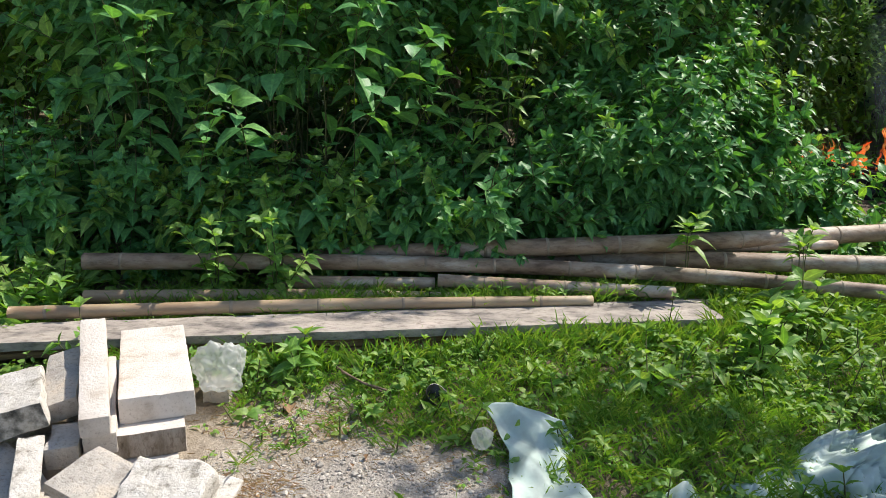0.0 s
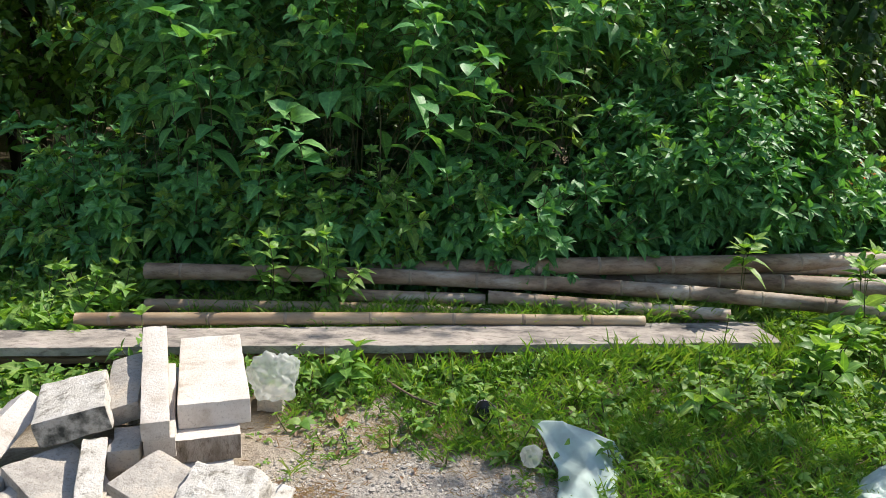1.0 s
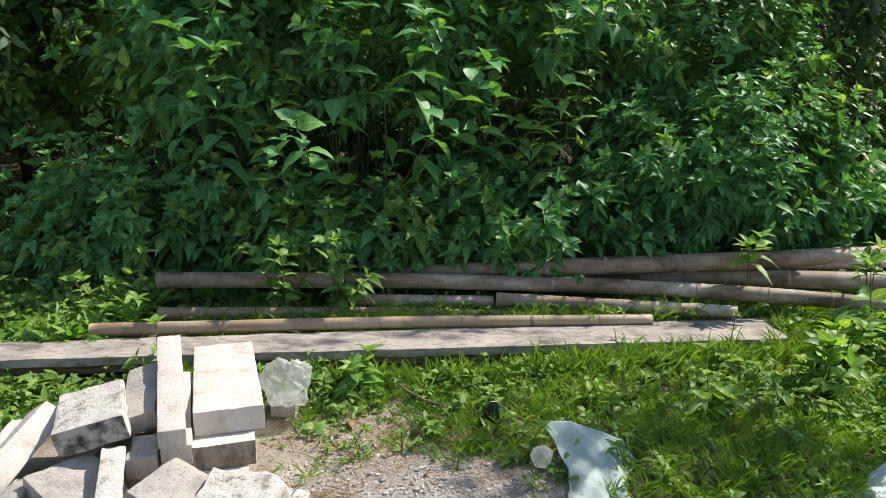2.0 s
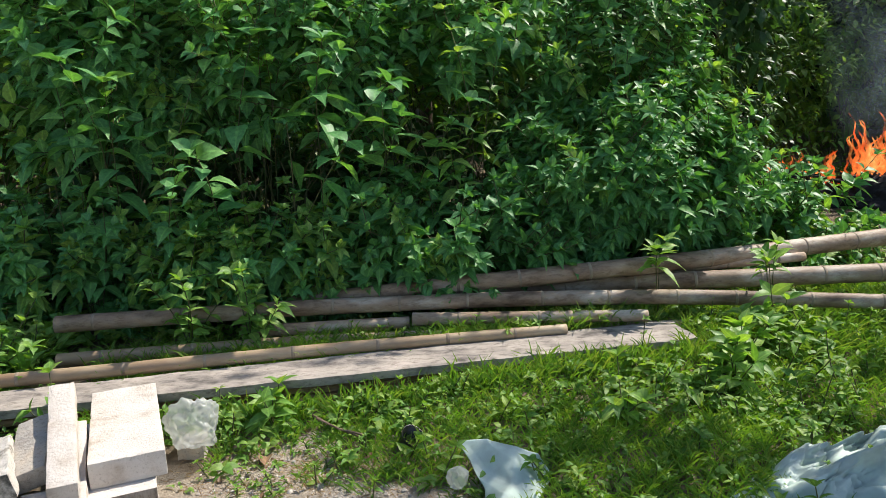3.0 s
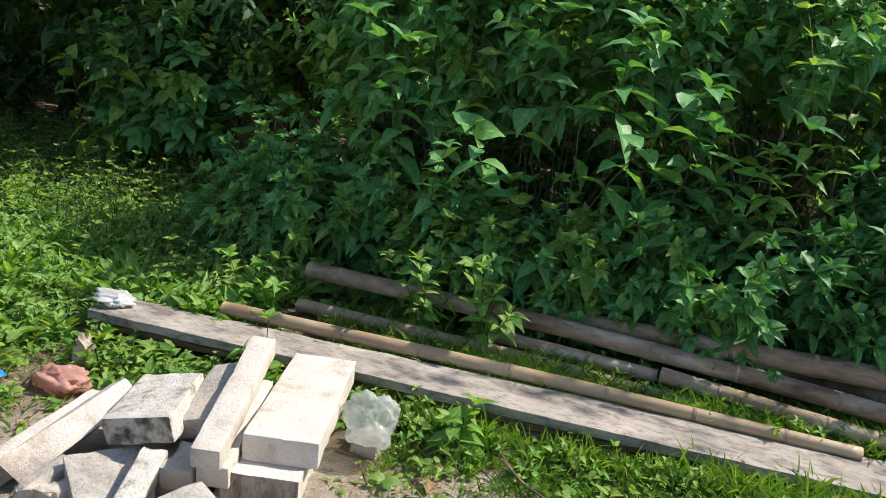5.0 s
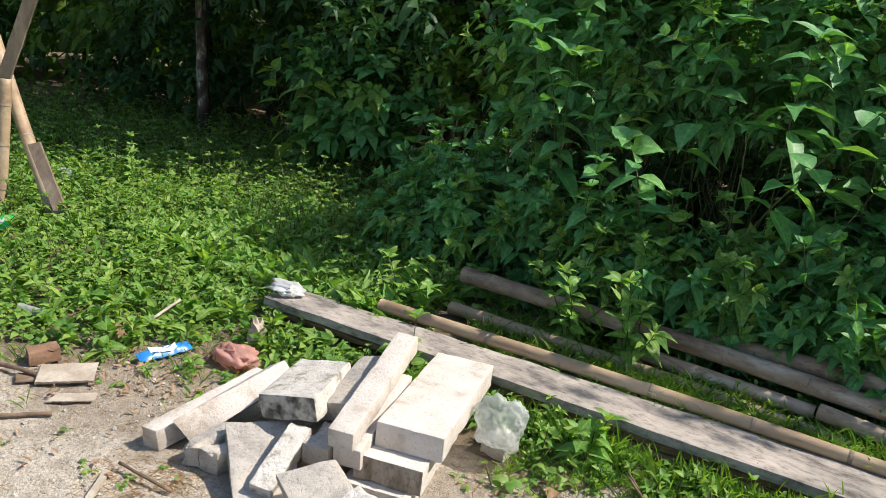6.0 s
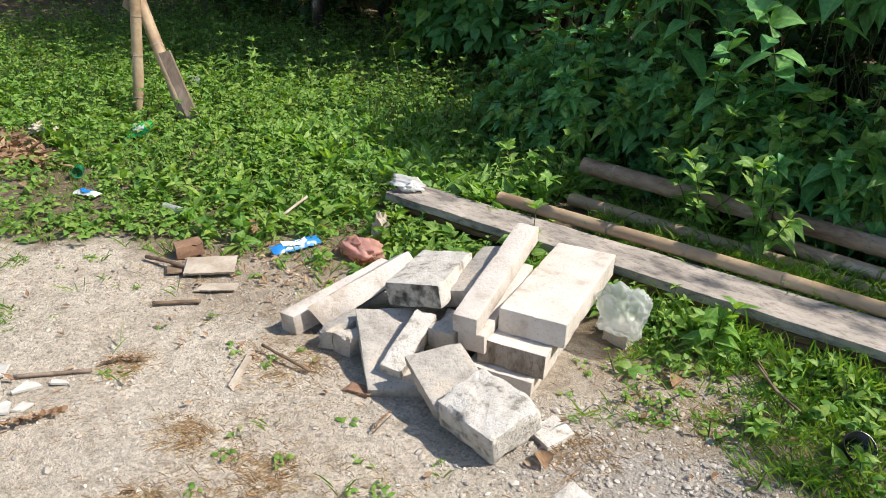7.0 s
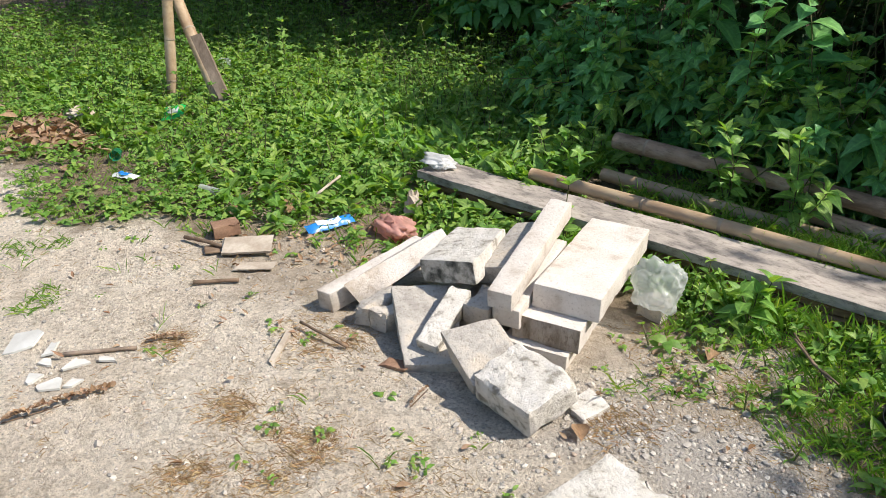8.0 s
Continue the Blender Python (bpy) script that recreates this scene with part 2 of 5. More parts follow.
M_RED_BAG = plastic("faded_red_plastic_bag", (0.84, 0.47, 0.39), 0.35, 0.45, 0.1)
M_BLUE = plastic("blue_wrapper_film", (0.03, 0.26, 0.72), 0.25, 0.1)
M_WRAP_WHITE = plastic("white_wrapper_print", (0.75, 0.78, 0.74), 0.3, 0.1)
M_GREEN_WRAP = plastic("green_wrapper_film", (0.04, 0.62, 0.13), 0.25, 0.2)
M_BLACK = plastic("black_plastic", (0.012, 0.013, 0.015), 0.3, 0.0)
M_GLASS_GREEN = plastic("green_bottle_plastic", (0.05, 0.45, 0.22), 0.15, 0.4, 0.2)
M_DRY_LEAF = leaf_material("dry_leaf", [(0.20, 0.12, 0.065), (0.34, 0.22, 0.13), (0.46, 0.34, 0.23), (0.28, 0.16, 0.10)], 0.8, 0.2, (1.2, 1.0, 0.7), 0.2, 0.25)
M_DRY_GRASS = leaf_material("dry_grass", [(0.50, 0.38, 0.21), (0.60, 0.48, 0.30), (0.42, 0.29, 0.15), (0.46, 0.28, 0.16)], 0.7, 0.3, (1.2, 1.05, 0.7), 0.2, 0.0)
M_LEAF = leaf_material("shrub_leaf", [(0.085, 0.235, 0.078), (0.125, 0.32, 0.092), (0.10, 0.27, 0.10), (0.19, 0.40, 0.11)])
# Lightened copy of the shrub leaf; stands in for sky light on the left.
M_LEAF_SKYLIT = leaf_material("skylit_leaf", [(0.09, 0.255, 0.09), (0.14, 0.345, 0.105), (0.11, 0.295, 0.11), (0.21, 0.42, 0.12)])
# Young leaves; the bright colour also stands in for light on shrubs and stalks.
M_LEAF_TOP = leaf_material("young_lit_leaf", [(0.15, 0.31, 0.07), (0.21, 0.38, 0.085), (0.30, 0.44, 0.115), (0.13, 0.28, 0.07)], translucent=0.36)
# Darkened leaf copy: the shade of thicket and woods is put into its colour.
M_LEAF_SHADE = leaf_material("shaded_leaf", [(0.03, 0.085, 0.03), (0.05, 0.12, 0.04), (0.065, 0.15, 0.045)])
# Yellowed leaf copy: sunlight on the far foliage is put into its colour.
M_LEAF_SUN = leaf_material("sunlit_far_leaf", [(0.06, 0.15, 0.025), (0.15, 0.26, 0.045), (0.09, 0.19, 0.03)], 0.45, 0.45, (1.7, 1.7, 0.5))
M_COVER = leaf_material("ground_cover_leaf", [(0.12, 0.255, 0.05), (0.175, 0.325, 0.065), (0.275, 0.39, 0.085), (0.13, 0.265, 0.065)], 0.5, 0.34)
M_GRASS = leaf_material("grass_blade", [(0.10, 0.225, 0.035), (0.145, 0.285, 0.05), (0.20, 0.345, 0.06), (0.28, 0.35, 0.09)], 0.5, 0.35, rib=0.0)


# ---- builders ----
def smooth(v, a, b):
    k = np.clip((np.asarray(v, float) - a) / (b - a), 0, 1)
    return k * k * (3 - 2 * k)


def wave(x, y, s=1.0, k=0.0):
    """A cheap rolling noise over the plan, from about -1 to 1."""
    x, y = np.asarray(x, float) * s, np.asarray(y, float) * s
    return (np.sin(1.7 * x + 1.3 * np.sin(1.1 * y + k) + k) + np.sin(2.3 * y + 1.7 * np.sin(1.9 * x - k) + 2 * k) + 0.6 * np.sin(4.1 * x - 3.3 * y + k)) / 2.4


def ground_z(x, y):
    """Height of the ground: flat sand in front, a low bank under the poles, a gentle roll."""
    x, y = np.asarray(x, float), np.asarray(y, float)
    bank = 0.10 * smooth(y, 2.9, 4.1) * smooth(x, -2.3, -0.9) + 0.05 * smooth(x, 0.7, 1.7) * smooth(y, 1.5, 2.6)
    far = 0.25 * smooth(np.hypot(x, y), 9, 25) * (1 + wave(x, y, 0.2))
    return bank + 0.008 * wave(x, y, 2.2) + 0.004 * wave(x, y, 7, 1.0) + far


def sand_mask(x, y):
    edge = np.interp(x, [-9, -3.6, -2.9, -2.3, -2.0, -1.4, -0.8, 0.1, 0.5, 1.05, 1.3, 1.7, 2.3, 9],
                     [1.3, 1.85, 1.7, 1.85, 2.2, 2.55, 2.75, 2.95, 3.10, 2.75, 2.45, 2.05, 1.2, 0.6])
    return smooth(edge - np.asarray(y) + 0.16 * wave(x, y, 3.0) + 0.07 * wave(x, y, 11, 2.0), -0.12, 0.14)


def mesh_of(name, verts, faces, mats, smooth_shade=True, index=None):
    me = bpy.data.meshes.new(name)
    me.from_pydata([tuple(v) for v in verts], [], faces)
    for m in (mats if isinstance(mats, (list, tuple)) else [mats]):
        me.materials.append(m)
    if smooth_shade:
        me.polygons.foreach_set("use_smooth", [True] * len(me.polygons))
    if index is not None:
        me.polygons.foreach_set("material_index", index)
    return me


def fast_mesh(name, verts, quads, tris, material):
    """A mesh from numpy arrays of vertices, quads and triangles."""
    me = bpy.data.meshes.new(name)
    nq, nt = len(quads), len(tris)
    me.vertices.add(len(verts))
    me.vertices.foreach_set("co", np.asarray(verts, np.float32).ravel())
    loops = np.concatenate([np.asarray(quads, np.int32).ravel(), np.asarray(tris, np.int32).ravel()])
    me.loops.add(len(loops))
    me.loops.foreach_set("vertex_index", loops)
    me.polygons.add(nq + nt)
    me.polygons.foreach_set("loop_start", np.concatenate([np.arange(nq) * 4, nq * 4 + np.arange(nt) * 3]).astype(np.int32))
    me.polygons.foreach_set("use_smooth", [True] * (nq + nt))
    me.materials.append(material)
    me.update(calc_edges=True)
    return me


def unit(v):
    return v / np.maximum(np.linalg.norm(v, axis=-1, keepdims=True), 1e-9)


class Leaves:
    """Gathers leaves and twigs; mesh() turns them into one mesh of curved, folded blades."""

    def __init__(self):
        self.p, self.d, self.n, self.l, self.w = [], [], [], [], []
        self.twigs = []

    def add(self, p, d, n, length, width):
        self.p.append(p), self.d.append(d), self.n.append(n), self.l.append(length), self.w.append(width)

    def mesh(self, name, material, droop=0.26, fold=0.16):
        p, d, n = np.array(self.p, float), unit(np.array(self.d, float)), np.array(self.n, float)
        length, width = np.array(self.l)[:, None], np.array(self.w)[:, None]
        s = unit(np.cross(d, n))
        n = np.cross(s, d)
        down = np.array([0, 0, -1.0])
        curl = np.random.default_rng(len(p)).uniform(0.3, 1.7, (len(p), 1)) * droop
        rows = []
        for k, wide in ((0.0, 0.0), (0.14, 0.62), (0.34, 1.0), (0.62, 0.74), (0.84, 0.27), (1.0, 0.0)):
            mid = p + d * length * k + (down - n * 0.3) * length * curl * k * k
            if wide:
                up = n * width * wide * fold
                rows += [mid - s * width * wide * 0.5 + up, mid, mid + s * width * wide * 0.5 + up]
            else:
                rows.append(mid)
        v = np.stack(rows, 1)                      # base, four rows of left, middle and right, tip
        o = (np.arange(len(p)) * 14)[:, None]
        tris = np.concatenate([o + np.array(t) for t in ((0, 2, 1), (0, 3, 2), (10, 11, 13), (11, 12, 13))])
        quads = np.concatenate([o + np.array((q, q + 1, q + 4, q + 3)) for q in (1, 2, 4, 5, 7, 8)])
        me = fast_mesh(name, v.reshape(-1, 3), quads, tris, material)
        rib = np.tile(np.array([1, 0, 1, 0, 0, 1, 0, 0, 1, 0, 0, 1, 0, 1], np.float32), len(p))
        me.attributes.new("midrib", "FLOAT", "POINT").data.foreach_set("value", rib)
        return me

    def small_mesh(self, name, material, droop=0.4, fold=0.2):
        """The same with six triangles a leaf, for small leaves and blades."""
        p, d, n = np.array(self.p, float), unit(np.array(self.d, float)), np.array(self.n, float)
        length, width = np.array(self.l)[:, None], np.array(self.w)[:, None]
        s = unit(np.cross(d, n))
        n = np.cross(s, d)
        down = np.array([0, 0, -1.0])
        low, high = (p + d * length * k + down * length * droop * k * k for k in (0.28, 0.64))
        tip = p + d * length + down * length * droop
        up = n * width * fold
        v = np.stack([p, low - s * width * 0.46 + up, low + s * width * 0.46 + up, high - s * width * 0.40 + up, high + s * width * 0.40 + up, tip], 1)
        o = (np.arange(len(p)) * 6)[:, None]
        tris = np.concatenate([o + np.array(t) for t in ((0, 2, 1), (3, 4, 5))])
        return fast_mesh(name, v.reshape(-1, 3), o + np.array((1, 2, 4, 3)), tris, material)

    def twig_mesh(self, name, material):
        verts, quads = [], []
        for a, b, ra, rb in self.twigs:
            a, b = np.array(a), np.array(b)
            d = unit(b - a)
            u = unit(np.cross(d, [0.3, 0.5, 0.81]))
            w = np.cross(d, u)
            o = len(verts)
            for c, r in ((a, ra), (b, rb)):
                for k in range(3):
                    verts.append(c + r * (u * math.cos(k * 2.0944) + w * math.sin(k * 2.0944)))
            quads += [(o + k, o + (k + 1) % 3, o + 3 + (k + 1) % 3, o + 3 + k) for k in range(3)]
        return fast_mesh(name, verts, np.array(quads), np.zeros((0, 3), int), material)


def shoot(out, rng, base, way, length, nodes, leaf, wide=0.42, per=2, spread=1.0, tip_leaf=0.6, twig=True, hang=0.22):
    """A leafy shoot: a bent stem with leaves in pairs or whorls, turned from node to node, and a small tuft at its tip."""
    base, way = np.array(base, float), unit(np.array(way, float))
    side = unit(np.cross(way, rng.normal(size=3)))
    other = np.cross(way, side)
    bend = rng.normal(size=3) * 0.18
    pts = []
    for k in range(nodes + 1):
        f = k / nodes
        pts.append(base + way * length * f + bend * length * f * f)
    for k in range(nodes if twig else 0):
        out.twigs.append((pts[k], pts[k + 1], 0.0035 * (1.2 - 0.6 * k / nodes), 0.0035 * (1.1 - 0.6 * k / nodes)))
    turn = rng.uniform(0, 6.28)
    for k in range(nodes + 1):
        f = k / nodes
        size = leaf * (1.0 - (1 - tip_leaf) * f) * rng.uniform(0.75, 1.2)
        count = per + (2 if k == nodes else 0)
        for j in range(count):
            a = turn + j * 6.283 / count + rng.normal() * 0.25
            radial = side * math.cos(a) + other * math.sin(a)
            d = radial * spread + way * (0.35 + 0.5 * f) + np.array([0, 0, 0.12 - hang * rng.uniform(0.2, 1.3) * (1 - 0.6 * f)])
            nrm = way * 0.5 + radial * 0.3 + np.array([0, -0.08, 0.7]) + rng.normal(size=3) * 0.3
            out.add(pts[k], d, nrm, size, size * wide * rng.uniform(0.85, 1.15))
        turn += 1.4


def part(name, data, material=None, parent=None, label="", m=None):
    """One mesh object under a thing or a part. data: a mesh, or a bmesh, which is freed."""
    if isinstance(data, bmesh.types.BMesh):
        me = bpy.data.meshes.new(name)
        data.to_mesh(me)
        data.free()
        data = me
    if material and not data.materials:
        data.materials.append(material)
    ob = new(name, data)
    if m is not None:
        ob.matrix_basis = m
    if parent:
        ob.parent = parent
    if label:
        ob["label"] = label
    return ob


def thing(name, label, category, m=None, group="", kind=""):
    ob = new(name)
    ob.empty_display_size = 0.1
    if m is not None:
        ob.matrix_basis = m
    return tagged(ob, label, category, group, kind)


def tube(path, radii, segments=12, caps=True):
    """Vertices and faces of a round bar along a path."""
    path = [np.array(p, float) for p in path]
    verts, faces = [], []
    for i, (c, r) in enumerate(zip(path, radii)):
        d = unit(path[min(i + 1, len(path) - 1)] - path[max(i - 1, 0)])
        u = unit(np.cross(d, [0.12, 0.25, 0.96]))
        w = np.cross(d, u)
        for k in range(segments):
            a = 6.28318 * k / segments
            verts.append(c + r * (u * math.cos(a) + w * math.sin(a)))
    for i in range(len(path) - 1):
        for k in range(segments):
            n = (k + 1) % segments
            faces.append((i * segments + k, i * segments + n, (i + 1) * segments + n, (i + 1) * segments + k))
    if caps:
        faces += [tuple(range(segments))[::-1], tuple(range((len(path) - 1) * segments, len(path) * segments))]
    return verts, faces


# ---- ground ----
def build_ground():
    xs = np.unique(np.concatenate([np.linspace(-600, -12, 14), np.linspace(-12, -4.4, 40), np.arange(-4.4, 3.4, 0.03), np.linspace(3.4, 12, 40), np.linspace(12, 600, 14)]).round(4))
    ys = np.unique(np.concatenate([np.linspace(-600, -8, 12), np.linspace(-8, 0.6, 30), np.arange(0.6, 5.0, 0.03), np.linspace(5, 16, 45), np.linspace(16, 600, 14)]).round(4))
    gx, gy = np.meshgrid(xs, ys, indexing="ij")
    gz = ground_z(gx, gy)
    near = smooth(np.hypot(gx + 0.5, gy - 2.5), 5, 3)
    rng = np.random.default_rng(3)
    sm = sand_mask(gx, gy)
    gz = gz + near * rng.normal(size=gz.shape) * 0.0022
    a, b = gx.shape
    v = np.stack([gx, gy, gz], -1).reshape(-1, 3)
    i = (np.arange(a - 1)[:, None] * b + np.arange(b - 1)[None]).ravel()
    me = fast_mesh("ground", v, np.stack([i, i + b, i + b + 1, i + 1], 1), np.zeros((0, 3), int), M_GROUND)
    grit = smooth(0.62 - np.hypot((gx - 0.72) * 0.8, (gy - 2.45) * 1.1) + 0.16 * wave(gx, gy, 5), 0, 0.45) * sm * 0.65
    brown = smooth(0.75 - np.hypot((gx + 1.35) * 0.75, (gy - 2.45) * 1.3) + 0.2 * wave(gx, gy, 6, 1.0), 0, 0.35) * 0.7
    brown = np.maximum(brown, smooth(wave(gx, gy, 4.2, 3.0) + 0.5 * wave(gx, gy, 13, 4.0), 0.75, 1.15) * 0.35 * sm)
    brown = np.maximum(brown, smooth(0.62 - np.hypot((gx - 0.50) * 0.8, (gy - 2.86) * 1.5) + 0.22 * wave(gx, gy, 7, 2.0), 0, 0.35) * 0.6)
    layers = me.color_attributes.new("layers", "FLOAT_COLOR", "POINT")
    col = np.stack([sm, grit, brown, np.ones_like(sm)], -1).reshape(-1)
    layers.data.foreach_set("color", col.astype(np.float32))
    ob = new("ground", me)
    return tagged(ob, "pale sandy ground with dark soil and grey grit", "ground", kind="structure")


build_ground()


# ---- concrete blocks ----
def hexa(name, label, top, bottom, material, seed=0, rough=0.004, chips=0.3, bevel=0.004, category="concrete block", front=None):
    """A cast block between four top and four bottom corners (same order), with rounded, chipped edges and an uneven skin."""
    top, bottom = np.array(top, float), np.array(bottom, float)
    sx = (np.linalg.norm(top[1] - top[0]) + np.linalg.norm(bottom[1] - bottom[0])) / 2
    sy = (np.linalg.norm(top[3] - top[0]) + np.linalg.norm(bottom[3] - bottom[0])) / 2
    sz = np.linalg.norm(top.mean(0) - bottom.mean(0))
    size = np.array([sx, sy, sz])
    bm = bmesh.new()
    bmesh.ops.create_cube(bm, size=1)
    for v in bm.verts:
        v.co = Vector((v.co.x * sx, v.co.y * sy, v.co.z * sz))
    bmesh.ops.bevel(bm, geom=list(bm.edges), offset=bevel, segments=2, profile=0.6, affect="EDGES")
    for axis, cuts in ((0, int(sx / 0.022)), (1, int(sy / 0.022)), (2, int(sz / 0.022))):
        for k in range(1, max(2, cuts)):
            co = Vector((0, 0, 0))
            co[axis] = -size[axis] / 2 + size[axis] * k / max(2, cuts)
            no = Vector((0, 0, 0))
            no[axis] = 1
            bmesh.ops.bisect_plane(bm, geom=list(bm.verts) + list(bm.edges) + list(bm.faces), plane_co=co, plane_no=no)
    bm.normal_update()
    off = Vector((seed * 7.3, seed * 3.1, seed * 1.7))
    moved = []
    for v in bm.verts:
        c = np.abs(np.array(v.co)) / (size / 2)
        gap = np.sort((1 - c) * size / 2)
        near_edge = max(0.0, 1 - gap[1] / 0.03)
        d = rough * noise.noise(v.co * 18 + off) + rough * 0.5 * noise.noise(v.co * 60 + off)
        bite = max(0.0, noise.noise(v.co * 11 + off * 2) - 0.32 + 0.35 * (chips - 0.3)) * chips * 0.14 * near_edge
        moved.append(v.co + v.normal * (d - bite))
    for v, co in zip(bm.verts, moved):
        f = np.array(co) / size + 0.5
        a = (top[0] * (1 - f[0]) + top[1] * f[0]) * (1 - f[1]) + (top[3] * (1 - f[0]) + top[2] * f[0]) * f[1]
        b = (bottom[0] * (1 - f[0]) + bottom[1] * f[0]) * (1 - f[1]) + (bottom[3] * (1 - f[0]) + bottom[2] * f[0]) * f[1]
        v.co = Vector(b * (1 - f[2]) + a * f[2])
    centre = Vector((top.mean(0) + bottom.mean(0)) / 2)
    for v in bm.verts:
        v.co -= centre
    bmesh.ops.recalc_face_normals(bm, faces=list(bm.faces))
    for f in bm.faces:
        f.smooth = True
    for e in bm.edges:
        e.smooth = len(e.link_faces) == 2 and e.calc_face_angle(0) < 0.45
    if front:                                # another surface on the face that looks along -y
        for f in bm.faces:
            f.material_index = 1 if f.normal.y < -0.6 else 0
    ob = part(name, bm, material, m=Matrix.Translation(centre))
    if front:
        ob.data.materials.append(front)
    return tagged(ob, label, category, "pile of concrete blocks")


def slab(name, label, corner, u, v, thick, material, **more):
    """A block from one top corner, two edge vectors and a thickness below them."""
    corner, u, v = np.array(corner, float), np.array(u, float), np.array(v, float)
    n = unit(np.cross(u, v))
    n = n if n[2] > 0 else -n
    top = [corner, corner + u, corner + u + v, corner + v]
    return hexa(name, label, top, [p - n * thick for p in top], material, **more)


LEN, WID = np.array((-0.299, 0.954, 0.0)), np.array((0.954, 0.299, 0.0))
slab("kerb_block", "bleached white concrete kerb block on top of a stack", (-0.117, 2.580, 0.262), LEN * 0.70, WID * 0.255, 0.097, M_CONCRETE, front=M_CONCRETE_STAIN_SHADE, seed=1, rough=0.002, chips=0.2)
slab("kerb_block", "pale concrete kerb block in the middle of a stack", (-0.132, 2.492, 0.164), LEN * 0.69, WID * 0.255, 0.097, M_CONCRETE, front=M_CONCRETE_STAIN_SHADE, seed=2, rough=0.003, chips=0.45)
slab("kerb_block", "pale concrete kerb block at the bottom of a stack", (-0.150, 2.450, 0.066), LEN * 0.68, WID * 0.255, 0.097, M_CONCRETE, front=M_CONCRETE_STAIN_SHADE, seed=3, rough=0.003, chips=0.35)
slab("concrete_beam", "narrow bleached white concrete beam leaning on the pile", (-0.176, 2.391, 0.283), (-0.233, 0.656, 0.103), WID * 0.093, 0.074, M_CONCRETE, seed=4, rough=0.002, chips=0.25)
slab("concrete_beam", "narrow pale concrete beam beneath another beam", (-0.190, 2.440, 0.196), (-0.16, 0.49, 0.07), WID * 0.105, 0.085, M_CONCRETE, seed=5, chips=0.3)
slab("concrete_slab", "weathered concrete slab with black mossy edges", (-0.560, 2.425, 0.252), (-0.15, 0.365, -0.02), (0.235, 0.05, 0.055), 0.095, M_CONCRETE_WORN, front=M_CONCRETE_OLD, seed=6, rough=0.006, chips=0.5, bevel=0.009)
slab("concrete_slab", "grey concrete slab leaning with its broad face up", (-0.612, 2.322, 0.152), (0.315, -0.215, -0.115), (0.152, 0.175, 0.0), 0.065, M_CONCRETE_GREY, seed=7, chips=0.3)
slab("concrete_beam", "short pitted concrete beam stained with rust, leaning on a slab", (-0.392, 2.436, 0.206), (0.075, -0.255, -0.105), (0.075, 0.03, -0.012), 0.085, M_CONCRETE_WORN, seed=8, rough=0.004, chips=0.4)
slab("concrete_slab", "grey concrete slab tilted down towards the sand", (-0.212, 2.195, 0.180), (0.205, -0.045, -0.10), (0.105, 0.17, 0.03), 0.075, M_CONCRETE_GREY, seed=9, chips=0.35)
slab("concrete_block", "thick rough concrete block with a stained broken face", (0.246, 2.120, 0.118), (-0.25, 0.012, 0.02), (0.03, 0.205, 0.055), 0.125, M_CONCRETE_WORN, seed=10, rough=0.010, chips=0.35, bevel=0.018)
# The front colour also carries the shade on the broken end.
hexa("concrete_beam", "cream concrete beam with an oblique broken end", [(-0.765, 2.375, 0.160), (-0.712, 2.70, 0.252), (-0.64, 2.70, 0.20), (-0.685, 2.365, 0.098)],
     [(-0.775, 2.210, 0.130), (-0.79, 2.70, 0.20), (-0.72, 2.70, 0.12), (-0.731, 2.268, 0.030)], M_CONCRETE, front=M_CONCRETE_STAIN_SHADE, seed=11, rough=0.003, chips=0.3)
slab("concrete_beam", "cream concrete beam lying low on the sand", (-0.872, 2.150, 0.095), (0.05, 0.50, 0.10), (0.07, 0.015, 0.0), 0.095, M_CONCRETE, seed=12, chips=0.35)
slab("concrete_block", "broken grey concrete piece under a slab", (-0.690, 2.170, 0.085), (0.02, 0.20, 0.03), (0.075, 0.03, 0.01), 0.085, M_CONCRETE_GREY, seed=13, rough=0.007, chips=0.6)
slab("concrete_block", "broken grey concrete piece in the shade of a slab", (-0.605, 2.205, 0.095), (0.02, 0.20, 0.02), (0.075, 0.02, -0.01), 0.095, M_CONCRETE_GREY, seed=14, rough=0.007, chips=0.6)
slab("concrete_slab", "grey concrete slab standing in shade under a beam", (-0.385, 2.56, 0.235), (-0.10, 0.36, 0.05), (0.12, 0.04, 0.03), 0.075, M_CONCRETE_GREY, seed=15, chips=0.4)
slab("concrete_block", "small grey concrete piece wedged in the pile", (-0.30, 2.40, 0.17), (-0.03, 0.14, 0.02), (0.10, 0.03, 0.0), 0.085, M_CONCRETE_GREY, seed=16, chips=0.5)
slab("concrete_block", "grey concrete rubble piece inside the pile", (-0.40, 2.42, 0.115), (-0.05, 0.26, 0.0), (0.20, 0.06, 0.0), 0.115, M_CONCRETE_GREY, seed=17, chips=0.5)
slab("concrete_slab", "pale broken concrete slab lying flat on grit", (0.452, 1.86, 0.075), (0.036, 0.335, 0.005), (0.29, -0.03, 0.0), 0.075, M_CONCRETE_WORN, seed=18, rough=0.005, chips=0.5, bevel=0.008)
slab("concrete_chunk", "small flat concrete chip half sunk in sand", (0.20, 2.36, 0.022), (0.02, 0.13, 0.0), (0.11, -0.03, 0.0), 0.03, M_CONCRETE_WORN, seed=19, rough=0.006, chips=0.6, category="concrete chip")


